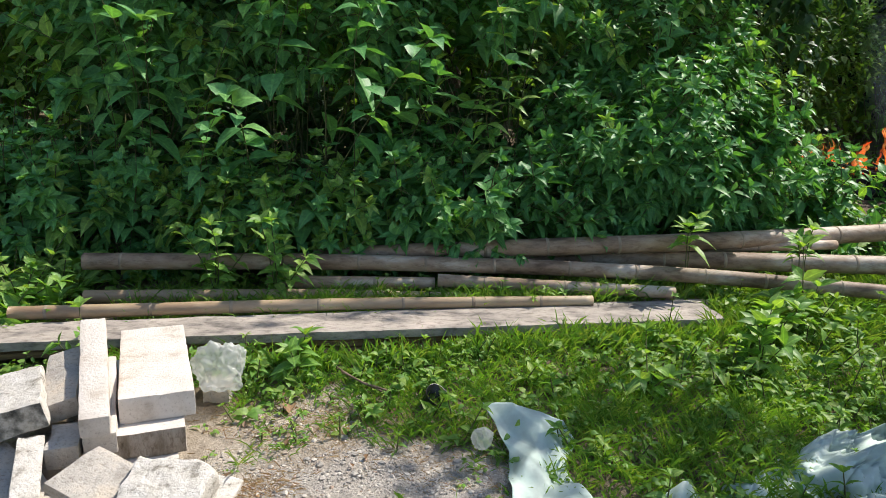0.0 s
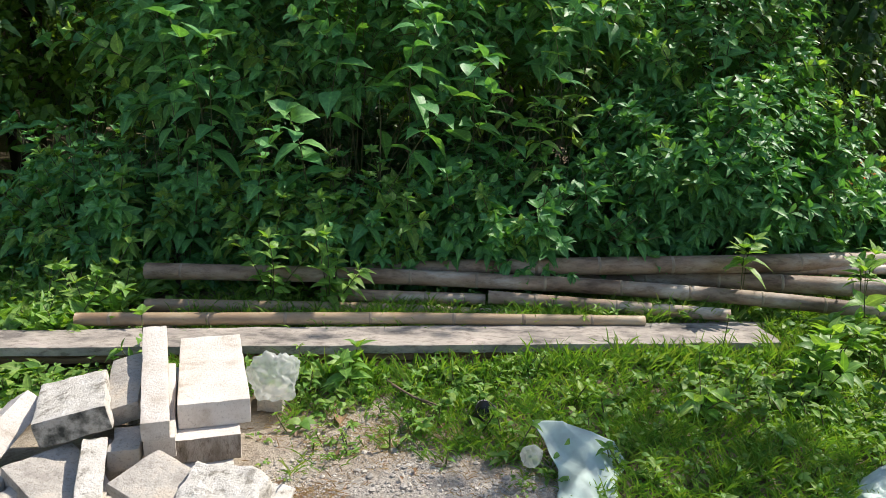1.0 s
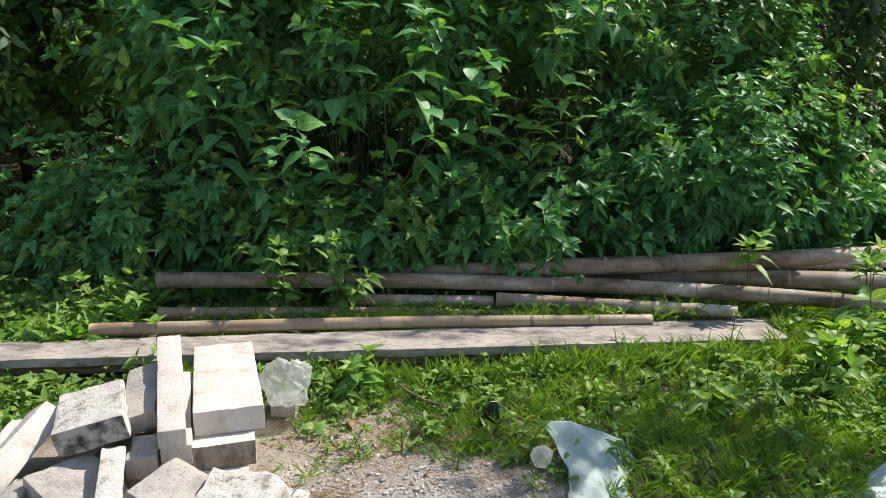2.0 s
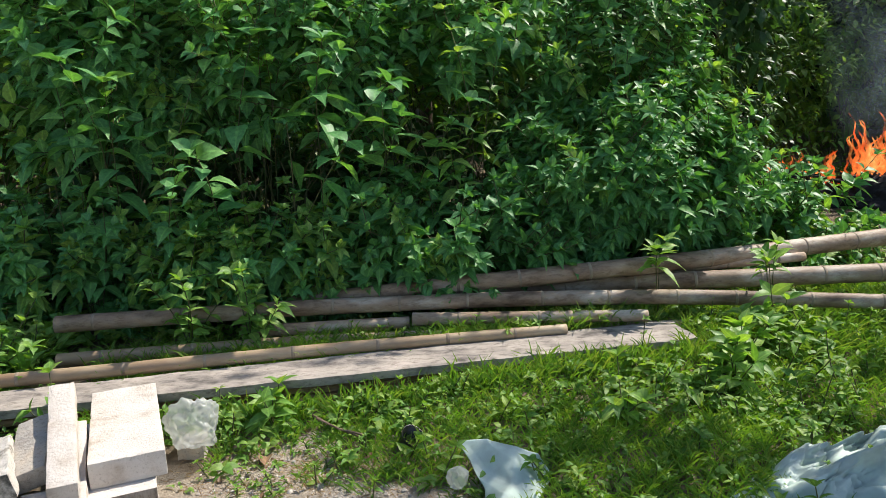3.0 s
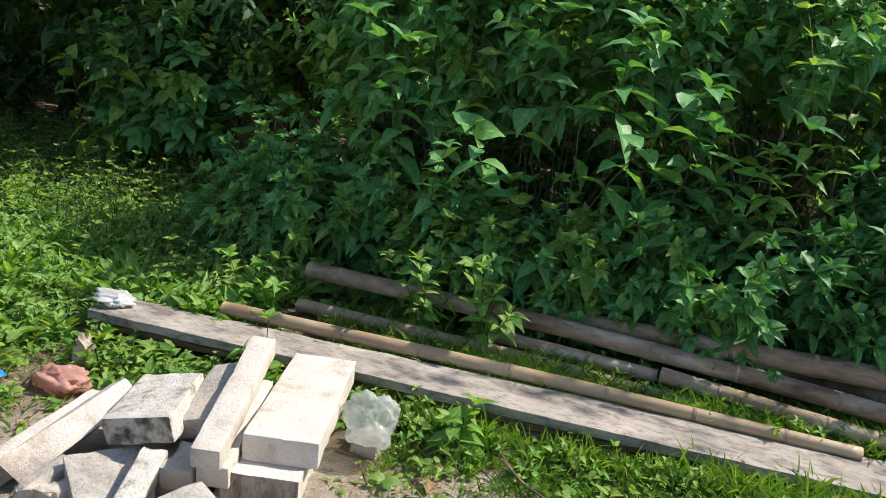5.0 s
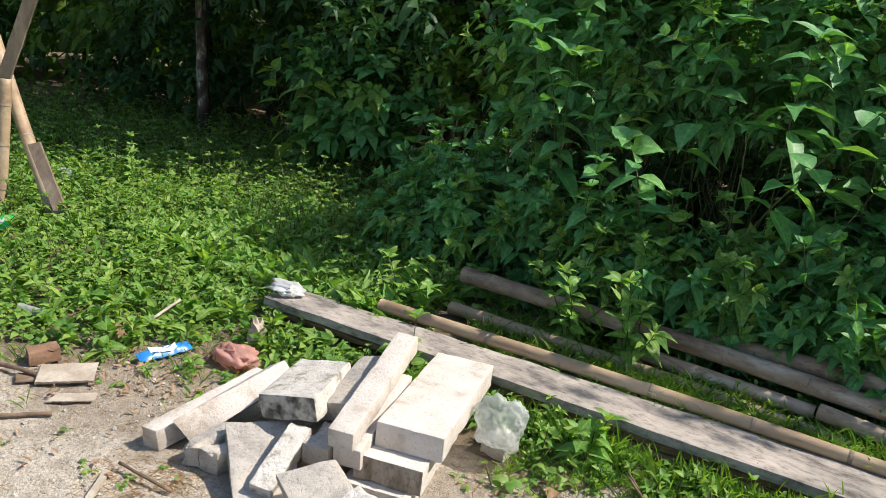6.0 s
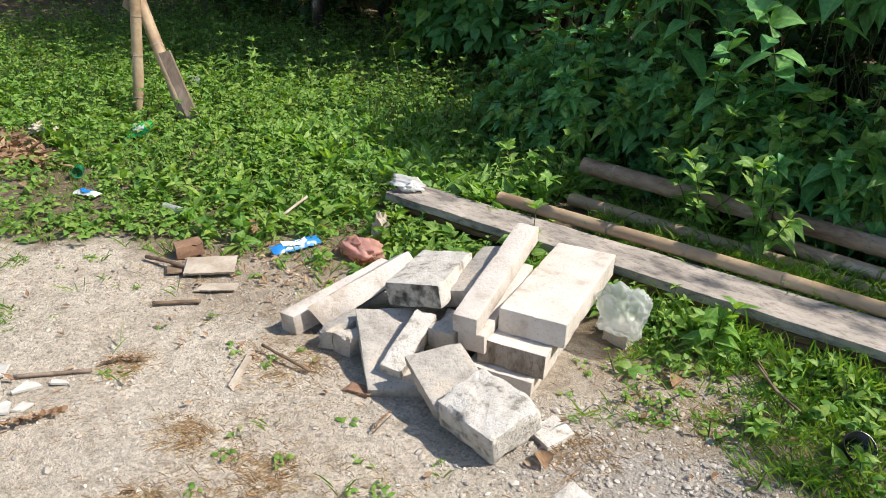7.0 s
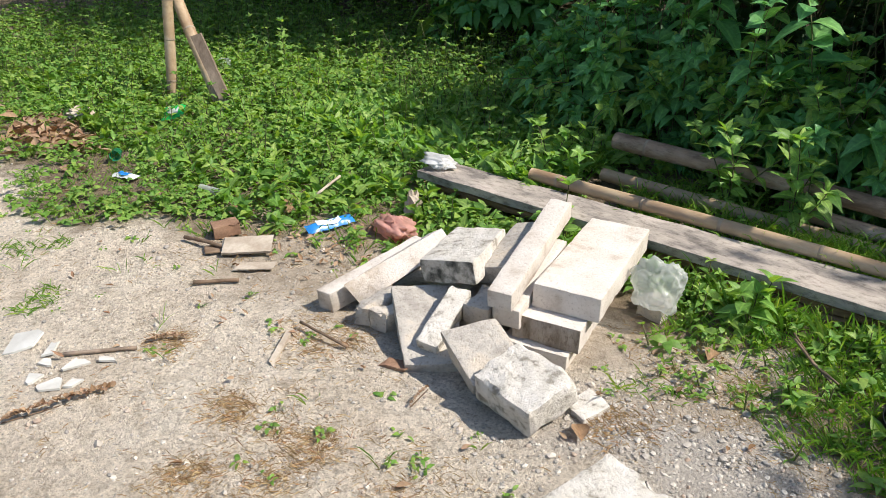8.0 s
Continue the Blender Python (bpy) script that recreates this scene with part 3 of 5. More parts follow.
# ---- planks and bamboo poles ----
def board(name, label, near_a, near_b, far_a, far_b, thick, material, seed=0, category="plank", kind_group="stack of timber", wear=0.004):
    """A sawn board between two long edges, with worn arrises, ends and a slight wave."""
    na, nb, fa, fb = (np.array(p, float) for p in (near_a, near_b, far_a, far_b))
    steps, across = 90, 6
    verts, faces = [], []
    ring = [(k / across, 0.0) for k in range(across + 1)] + [(k / across, -1.0) for k in range(across, -1, -1)]
    for i in range(steps + 1):
        f = i / steps
        a, b = na * (1 - f) + nb * f, fa * (1 - f) + fb * f
        for s, z in ring:
            p = a * (1 - s) + b * s + np.array([0, 0, z * thick])
            q = Vector(p * 6 + seed * 3.0)
            edge = 1.0 if s in (0.0, 1.0) else 0.25
            p = p + np.array([0, (0.5 - s) * wear * 2 * edge * noise.noise(q * 2.3), wear * noise.noise(q) - (wear * 1.2 * edge if z == 0 and edge == 1 else 0)])
            if i in (0, steps):
                p[0] += 0.012 * noise.noise(q * 3)
            verts.append(p)
    n = len(ring)
    for i in range(steps):
        for k in range(n):
            faces.append((i * n + k, i * n + (k + 1) % n, (i + 1) * n + (k + 1) % n, (i + 1) * n + k))
    faces += [tuple(range(n))[::-1], tuple(range(steps * n, steps * n + n))]
    centre = (na + nb + fa + fb) / 4
    me = mesh_of(name, [v - centre for v in verts], faces, material, False)
    ob = new(name, me)
    ob.location = centre
    return tagged(ob, label, category, kind_group)


board("plank", "long greyed wooden plank, stained and worn, on another plank", (-1.50, 3.295, 0.165), (2.56, 3.64, 0.185), (-1.49, 3.535, 0.165), (2.54, 3.955, 0.185), 0.045, M_PLANK, 1)
board("plank", "split brown wooden plank lying under another plank", (-1.40, 3.325, 0.115), (2.10, 3.63, 0.138), (-1.40, 3.53, 0.115), (2.10, 3.90, 0.138), 0.04, M_PLANK_RAW, 2, wear=0.012)
board("plank", "rotten brown board on the soil under planks", (0.10, 3.42, 0.075), (1.75, 3.585, 0.090), (0.10, 3.60, 0.075), (1.75, 3.75, 0.090), 0.03, M_PLANK_RAW, 3, wear=0.014)


def pole(label, pts, radius, material, seed=0, taper=0.9, gap=0.42, group="stack of bamboo poles", name="bamboo_pole"):
    """A bamboo pole along a few points: a jointed culm, its raised nodes, and open hollow ends."""
    rng = np.random.default_rng(seed)
    pts = np.array(pts, float)
    seg = np.linalg.norm(np.diff(pts, axis=0), axis=1)
    total = seg.sum()
    cum = np.concatenate([[0], np.cumsum(seg)]) / total
    n = max(12, int(total / 0.045))
    fs = np.linspace(0, 1, n)
    path = np.stack([np.interp(fs, cum, pts[:, k]) for k in range(3)], 1)
    for _ in range(int(n * 0.5)):
        path[1:-1] = (path[:-2] + 2 * path[1:-1] + path[2:]) / 4
    rad = radius * (1 + (taper - 1) * fs)
    centre = path.mean(0)
    m = Matrix.Translation(centre)
    ob = thing(name, label, "bamboo pole", m, group)
    wob = np.array([0.02 * noise.noise(Vector((f * 14, seed, 0))) for f in fs])
    verts, faces = tube(path - centre, rad * (1 + wob), 16, False)
    for end, sign in ((0, 1), (n - 1, -1)):           # a thick rim and a dark bore at each end
        d = unit(path[min(end + 1, n - 1)] - path[max(end - 1, 0)]) * sign
        o = len(verts)
        ringv = np.array(verts[end * 16:end * 16 + 16])
        c = ringv.mean(0)
        verts += list(c + (ringv - c) * 0.78) + list(c + (ringv - c) * 0.74 + d * 0.12)
        for k in range(16):
            q = (k + 1) % 16
            faces += [(end * 16 + k, end * 16 + q, o + q, o + k), (o + k, o + q, o + 16 + q, o + 16 + k)]
        faces.append(tuple(range(o + 16, o + 32)))
    idx = [0] * ((n - 1) * 16) + ([0, 1] * 16 + [1]) * 2
    part("culm", mesh_of("culm", verts, faces, [material, M_HOLLOW], True, idx), None, ob)
    s = rng.uniform(0.1, 0.3)
    while s < total - 0.05:
        f = s / total
        k = min(n - 2, int(f * (n - 1)))
        c = path[k] + (path[k + 1] - path[k]) * (f * (n - 1) - k)
        d = unit(path[k + 1] - path[k])
        r = radius * (1 + (taper - 1) * f)
        ring = [c - centre + d * o for o in (-0.009, -0.004, 0.0, 0.004, 0.012)]
        v, fc = tube(ring, [r * 0.99, r * 1.035, r * 1.075, r * 1.03, r * 0.99], 16, False)
        part("node", mesh_of("node", v, fc, M_NODE), None, ob)
        s += gap * rng.uniform(0.85, 1.15) * (1 - 0.15 * f)
    return ob


pole("thick weathered grey-brown bamboo pole with a cut end", [(-0.84, 4.215, 0.295), (0.44, 4.24, 0.30), (1.65, 4.165, 0.30), (2.60, 4.03, 0.295), (3.9, 3.70, 0.27)], 0.047, M_BAMBOO, 1, 0.86)
pole("thick pale weathered bamboo pole lying across other poles", [(0.40, 4.38, 0.285), (1.02, 4.31, 0.345), (1.60, 4.26, 0.385), (2.22, 4.23, 0.42), (3.06, 4.35, 0.43), (4.05, 4.55, 0.44), (5.2, 4.78, 0.45)], 0.050, M_BAMBOO, 2, 1.15)
pole("weathered grey bamboo pole under another pole", [(1.1, 4.46, 0.25), (2.37, 4.31, 0.315), (2.76, 4.22, 0.33), (3.51, 4.17, 0.33), (5.0, 4.1, 0.32)], 0.05, M_BAMBOO, 3, 1.15)
pole("thin weathered bamboo pole between thicker poles", [(1.9, 4.36, 0.37), (2.87, 4.33, 0.385), (3.56, 4.36, 0.40)], 0.032, M_BAMBOO, 4)
pole("short tan bamboo pole with a clean cut end in grass", [(1.105, 4.097, 0.235), (2.40, 3.93, 0.225)], 0.037, M_BAMBOO, 5)
pole("dull bamboo pole lying low in grass", [(0.16, 4.155, 0.205), (1.09, 4.128, 0.21)], 0.036, M_BAMBOO, 6)
pole("slender tan bamboo pole lying in weeds", [(-0.775, 4.015, 0.158), (0.45, 4.07, 0.16), (1.3, 4.02, 0.16)], 0.035, M_BAMBOO_TAN, 7, 0.8)
pole("straight tan bamboo pole lying beside a plank", [(-0.98, 3.645, 0.195), (0.60, 3.79, 0.20), (1.92, 3.86, 0.20)], 0.034, M_BAMBOO_TAN, 8, 0.85)
pole("thin bamboo pole half hidden by weeds", [(2.1, 4.0, 0.145), (2.71, 3.96, 0.15), (3.36, 3.875, 0.15), (4.2, 3.78, 0.14)], 0.028, M_BAMBOO_TAN, 9)

# leaning bamboo frame at the edge of the weeds
pole("leaning tan bamboo post of a rough frame", [(-3.80, 3.44, -0.02), (-4.42, 3.51, 0.63), (-5.03, 3.6, 1.29), (-5.9, 3.72, 2.2)], 0.048, M_BAMBOO_TAN, 21, 0.85, 0.5, "bamboo frame", "bamboo_post")
pole("upright knobbly tan bamboo post of a rough frame", [(-4.36, 3.30, -0.02), (-4.38, 3.35, 0.45), (-4.40, 3.40, 0.95)], 0.042, M_BAMBOO_TAN, 22, 0.95, 0.36, "bamboo frame", "bamboo_post")


def stake(label, a, b, width, thick, face, material, seed, category="wooden board", group="bamboo frame", name="wooden_board"):
    """A rough board from a to b with worn, uneven edges; face: the way its broad side looks."""
    a, b = np.array(a, float), np.array(b, float)
    d = unit(b - a)
    s = unit(np.cross(d, np.array(face, float)))
    n = np.cross(s, d)
    verts, faces = [], []
    steps = 14
    for i in range(steps + 1):
        c = a + (b - a) * i / steps
        w = width * (1 + 0.12 * noise.noise(Vector((i * 0.7, seed, 1))))
        for x, y in ((-0.5, -0.5), (0.5, -0.5), (0.5, 0.5), (-0.5, 0.5)):
            verts.append(c + s * x * w + n * y * thick + d * (0.03 * noise.noise(Vector((x * 5, y * 5, seed))) if i in (0, steps) else 0))
    for i in range(steps):
        for k in range(4):
            faces.append((i * 4 + k, i * 4 + (k + 1) % 4, i * 4 + 4 + (k + 1) % 4, i * 4 + 4 + k))
    faces += [(3, 2, 1, 0), tuple(range(steps * 4, steps * 4 + 4))]
    centre = (a + b) / 2
    ob = new(name, mesh_of(name, [v - centre for v in verts], faces, material, False))
    ob.location = centre
    return tagged(ob, label, category, group)


stake("grey wooden board fixed across two bamboo posts", (-4.50, 3.38, 0.80), (-3.92, 3.50, 1.95), 0.085, 0.03, (0.7, -0.7, 0.1), M_POST_WOOD, 1)
stake("rough grey-brown board leaning on a bamboo post", (-3.68, 3.44, -0.02), (-4.07, 3.42, 0.53), 0.08, 0.04, (0.7, -0.7, 0.2), M_POST_WOOD, 2)


# ---- shrubs and trees ----
def shrub(label, centre, radii, shoots, leaf, seed, material=M_LEAF, per=2, nodes=4, wide=0.42, length=0.3, category="shrub", inner=0.25, low=-0.75, name="shrub", top_share=0.0):
    """A shrub: woody stems from the ground, leafy shoots all over an uneven crown, and leaves within."""
    rng = np.random.default_rng(seed)
    cx, cy, cz = centre
    base = Vector((cx, cy, float(ground_z(cx, cy))))
    ob = thing(name, label, category, Matrix.Translation(base), "shrubs along the bank")
    leaves, young = Leaves(), Leaves()
    r = np.array(radii)
    mid = np.array([0, 0, cz - base.z])
    for k in range(int(shoots * 1.5)):
        while True:
            d = unit(rng.normal(size=3))
            if d[2] > low:
                break
        if noise.noise(Vector(d * r) * 2.9 + Vector((seed * 1.3, 7, 2))) < 0.0 and rng.random() < 0.88:
            continue                         # gaps between the leafy clumps
        bump = 1 + 0.20 * noise.noise(Vector(d * 2.2) + Vector((seed, 0, 0))) + 0.16 * noise.noise(Vector(d * 5) + Vector((seed, 3, 0)))
        inside = rng.random() < inner
        f = rng.uniform(0.45, 0.8) if inside else rng.uniform(0.8, 1.0)
        p = mid + d * r * bump * f
        if p[2] < 0.05:
            p[2] = rng.uniform(0.05, 0.15)
        way = unit(d * r) * 0.75 + np.array([0, -0.15, 0.5]) + rng.normal(size=3) * 0.3
        out = young if (rng.random() < top_share + 0.06 and not inside) else leaves
        shoot(out, rng, p - unit(way) * length * 0.5, way, length * rng.uniform(0.7, 1.3), nodes, leaf * rng.uniform(0.9, 1.5), wide * 1.22, per)
    stems = Leaves()
    for k in range(max(5, shoots // 14)):
        d = unit(rng.normal(size=3))
        end = mid + d * r * 0.75
        a, last = np.array([rng.normal() * r[0] * 0.25, rng.normal() * r[1] * 0.25, -0.03]), None
        prev = a
        for j in range(1, 5):
            q = a + (end - a) * j / 4 + np.array([0, 0, 0.12 * math.sin(j * 0.78)]) + rng.normal(size=3) * 0.02
            stems.twigs.append((prev, q, 0.011 - 0.002 * j, 0.009 - 0.002 * j))
            prev = q
    stems.twigs += leaves.twigs + young.twigs
    tagged(part("branchwork", stems.twig_mesh("branchwork", M_STEM), None, ob), kind="stuff")
    tagged(part("foliage", leaves.small_mesh("foliage", material, 0.3, 0.2) if cy > 6.2 else leaves.mesh("foliage", material), None, ob), kind="stuff")
    if young.p:
        tagged(part("young_lit_foliage", young.small_mesh("young_lit_foliage", M_LEAF_TOP, 0.3, 0.2) if cy > 6.2 else young.mesh("young_lit_foliage", M_LEAF_TOP), None, ob, "bright young leaves that also stand in for lit ones"), kind="stuff")
    return ob


shrub("low dense green shrub hanging over bamboo poles", (1.40, 4.70, 0.47), (0.88, 0.44, 0.44), 360, 0.125, 31, per=4, nodes=2, length=0.22, top_share=0.10)
shrub("broad leafy green shrub behind bamboo poles", (2.65, 5.00, 0.68), (0.92, 0.62, 0.72), 470, 0.12, 32, per=4, nodes=3, wide=0.36, length=0.25)
shrub("leafy green shrub with sunlit upper shoots", (2.75, 5.95, 1.45), (0.95, 0.65, 0.90), 330, 0.12, 33, per=3, wide=0.36, top_share=0.06)
shrub("tall dark green shrub with drooping leaves", (1.45, 5.62, 1.66), (0.80, 0.58, 0.74), 290, 0.125, 34, top_share=0.06, low=-0.42)
shrub("tall green shrub overgrown by vines", (0.25, 5.40, 1.56), (0.85, 0.55, 0.92), 370, 0.125, 35, M_LEAF_SKYLIT, top_share=0.03, wide=0.5, low=-0.42)
shrub("tall shrub with broad dark leaves", (-0.85, 5.45, 1.52), (0.75, 0.55, 0.98), 300, 0.15, 36, M_LEAF_SKYLIT, wide=0.48, top_share=0.05, low=-0.42)
# Extra bright leaves on these low shrubs replace light that doesn't reach them.
shrub("low green shrub beside cut bamboo ends", (-1.05, 4.86, 0.38), (0.90, 0.52, 0.48), 420, 0.115, 37, M_LEAF_SKYLIT, per=4, nodes=2, length=0.2, top_share=0.25)
shrub("low green shrub in deep shade", (0.25, 4.68, 0.38), (0.85, 0.38, 0.42), 330, 0.12, 38, M_LEAF_SKYLIT, per=4, nodes=2, length=0.2, top_share=0.4)
shrub("low green shrub at the foot of the bank", (-1.75, 5.75, 0.40), (0.60, 0.45, 0.42), 170, 0.12, 39, M_LEAF_SKYLIT, per=4, nodes=2, top_share=0.25)
shrub("low leafy shrub before a fire", (3.75, 5.00, 0.33), (0.60, 0.45, 0.42), 150, 0.12, 40, top_share=0.1)
shrub("leafy weed-like shrub before a smouldering heap", (4.38, 5.60, 0.40), (0.40, 0.35, 0.46), 80, 0.13, 41, top_share=0.1)
shrub("tall sunlit green shrub farther back", (-2.60, 7.20, 1.60), (0.95, 0.80, 1.30), 300, 0.13, 42, M_LEAF_SUN, top_share=0.35)
shrub("tall shrub with broad sunlit leaves under trees", (-3.75, 6.60, 0.95), (0.75, 0.55, 0.95), 190, 0.17, 43, M_LEAF_SKYLIT, wide=0.5, top_share=0.15)
shrub("high green shrub behind the bank", (0.70, 7.10, 2.00), (1.50, 0.80, 1.30), 380, 0.14, 44, M_LEAF_SUN, top_share=0.2)
shrub("high green shrub behind the bank", (-1.00, 7.30, 1.80), (1.10, 0.80, 1.50), 300, 0.14, 45, M_LEAF_SHADE)
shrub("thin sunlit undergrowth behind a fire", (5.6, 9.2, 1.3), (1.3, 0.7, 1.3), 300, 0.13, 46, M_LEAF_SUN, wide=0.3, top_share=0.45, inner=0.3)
# Three dark-leafed fillers that make the hollow read as deep shade.
shrub("undergrowth in the thicket's hollow, deep shade put into its leaf colour", (0.25, 6.35, 0.55), (0.85, 0.5, 0.6), 170, 0.14, 53, M_LEAF_SHADE)
shrub("undergrowth in the thicket's hollow, deep shade put into its leaf colour", (-1.05, 6.35, 0.55), (0.85, 0.5, 0.6), 170, 0.14, 54, M_LEAF_SHADE)
shrub("undergrowth in the thicket's hollow, deep shade put into its leaf colour", (1.60, 6.45, 0.55), (0.85, 0.5, 0.6), 170, 0.14, 55, M_LEAF_SHADE)
shrub("yellow-green sunlit undergrowth behind a fire", (7.1, 9.7, 1.7), (1.1, 0.6, 1.3), 230, 0.13, 56, M_LEAF_SUN, wide=0.32, top_share=0.6, inner=0.3)
shrub("dark undergrowth beneath trees", (4.2, 7.9, 1.5), (1.1, 0.8, 1.5), 420, 0.085, 47, M_LEAF_SHADE, top_share=0.1)
shrub("dark undergrowth beneath trees", (-5.6, 8.2, 0.9), (1.4, 0.8, 0.9), 240, 0.15, 48, M_LEAF_SHADE)
shrub("dark undergrowth beneath trees", (-8.2, 7.4, 0.8), (1.5, 1.0, 0.8), 240, 0.15, 49, M_LEAF_SHADE)
shrub("dark undergrowth beneath trees", (9.6, 8.2, 1.2), (1.2, 0.9, 1.2), 200, 0.15, 50, M_LEAF_SUN)


def tall_shoot(label, base, height, leaf, nodes, seed, per=2, wide=0.5, lean=(0, 0, 0), bare=0.4, material=None, category="weed", name="tall_plant", stems=1):
    """A single tall stalk whose upper part bears pairs of broad leaves."""
    rng = np.random.default_rng(seed)
    bx, by = base
    b = Vector((bx, by, float(ground_z(bx, by))))
    ob = thing(name, label, category, Matrix.Translation(b), "tall stalks")
    out = Leaves()
    top = np.array([lean[0], lean[1], height])
    for k in range(stems):
        tip = top * rng.uniform(0.6, 1.0) + rng.normal(size=3) * np.array([0.22, 0.14, 0.0]) * height if k else top
        out.twigs.append((np.array([0, 0, -0.02]), tip * bare, 0.008 if stems == 1 else 0.004, 0.006 if stems == 1 else 0.003))
        shoot(out, rng, tip * bare, tip + rng.normal(size=3) * 0.05, np.linalg.norm(tip) * (1 - bare), nodes, leaf, wide, per, 1.0, 0.75, hang=0.75 if height > 0.9 else 0.22)
    part("stalk", out.twig_mesh("stalk", M_STEM), None, ob)
    tagged(part("foliage", out.mesh("foliage", material or M_LEAF_TOP, 0.32, 0.14), None, ob), kind="stuff")
    return ob


tall_shoot("tall stalk with large broad leaves and a pale tip", (0.62, 4.66), 1.74, 0.27, 4, 61, bare=0.72, per=3, wide=0.42, stems=2, material=M_LEAF_SKYLIT)
tall_shoot("tall stalks with large broad leaves", (-0.62, 4.68), 1.78, 0.23, 5, 62, bare=0.52, wide=0.55, stems=3, material=M_LEAF_SKYLIT)
tall_shoot("tall stalk with round broad leaves, some turned pale", (0.14, 4.70), 1.78, 0.22, 5, 63, bare=0.6, wide=0.72, stems=3, material=M_LEAF_SKYLIT)
tall_shoot("tall leafy vine stalk with a bright tip", (-0.30, 4.66), 1.80, 0.16, 9, 90, per=3, bare=0.35, stems=2, wide=0.5)
tall_shoot("hanging leafy stalks with one bright tip", (-0.20, 4.60), 1.20, 0.15, 8, 64, per=3, bare=0.25, stems=3, material=M_LEAF_SKYLIT)
tall_shoot("leafy stalks rising beside vines", (1.02, 4.78), 1.62, 0.20, 5, 65, bare=0.55, stems=4, per=3, material=M_LEAF_SKYLIT)
tall_shoot("leafy stalks hanging over dark shade", (0.95, 4.72), 1.20, 0.16, 5, 79, bare=0.5, stems=4, per=3, wide=0.38, material=M_LEAF)
tall_shoot("stalk with one large smooth leaf", (0.45, 4.66), 1.24, 0.24, 1, 91, bare=0.8, per=1, wide=0.5, material=M_LEAF_SKYLIT)
tall_shoot("leafy stalks with bright tips in the thicket", (1.58, 4.86), 1.86, 0.17, 6, 92, bare=0.55, stems=4, per=3, wide=0.42)
tall_shoot("leafy stalk with drooping leaves in shade", (0.30, 4.62), 0.75, 0.14, 3, 85, bare=0.4, stems=6, per=4, material=M_LEAF_SKYLIT)
tall_shoot("leafy stalk with drooping leaves in shade", (-0.75, 4.62), 0.85, 0.15, 3, 86, bare=0.4, stems=6, per=4, material=M_LEAF_SKYLIT)
tall_shoot("leafy stalk with drooping leaves in shade", (-1.45, 4.75), 0.90, 0.16, 3, 87, bare=0.4, stems=6, per=4, material=M_LEAF_SKYLIT)
tall_shoot("bright leafy sprig growing through bamboo poles", (-0.12, 4.13), 0.60, 0.12, 6, 66, per=3, wide=0.46, bare=0.15, stems=5)
tall_shoot("bright leafy sprig growing through bamboo poles", (0.20, 4.14), 0.42, 0.125, 5, 67, per=3, wide=0.48, bare=0.1, lean=(0.06, -0.05, 0), stems=5)
tall_shoot("bright leafy sprig beside a cut bamboo end", (-1.03, 3.86), 0.36, 0.115, 4, 68, per=3, wide=0.48, bare=0.1, stems=6)
tall_shoot("leafy sprig between bamboo poles", (2.52, 4.08), 0.46, 0.14, 3, 69, per=3, wide=0.36, bare=0.75, stems=2)
tall_shoot("leafy sprig between bamboo poles", (3.10, 3.90), 0.44, 0.14, 3, 70, per=3, wide=0.36, bare=0.75, stems=2)
tall_shoot("large-leafed bright stalk under trees", (-3.90, 6.05), 1.40, 0.30, 5, 71, bare=0.4, wide=0.55, stems=2)
tall_shoot("upright bright sprig with narrow leaves", (-4.41, 4.40), 0.48, 0.12, 7, 93, per=3, wide=0.3, bare=0.1, stems=3)
tall_shoot("stalk with two broad dark leaves", (-2.0, 5.1), 0.95, 0.24, 3, 72, bare=0.55, material=M_LEAF)
tall_shoot("bright broad-leafed weed in grass", (2.72, 3.45), 0.28, 0.15, 3, 73, per=3, wide=0.42, bare=0.05, stems=5)
tall_shoot("bright broad-leafed weed in grass", (2.55, 3.22), 0.24, 0.15, 3, 74, per=3, wide=0.42, bare=0.05, stems=5)
tall_shoot("bright broad-leafed weed in grass", (2.98, 3.62), 0.34, 0.15, 3, 75, per=3, wide=0.42, bare=0.05, stems=5)
tall_shoot("bright broad-leafed weed in grass", (1.95, 3.02), 0.22, 0.13, 3, 76, wide=0.45, bare=0.1, stems=3)
tall_shoot("leafy weed growing at the plank's edge", (0.42, 3.28), 0.20, 0.13, 3, 77, wide=0.5, bare=0.1, stems=4)
tall_shoot("leafy weed growing at the plank's edge", (-0.50, 3.30), 0.22, 0.12, 3, 78, wide=0.5, bare=0.1, stems=3)


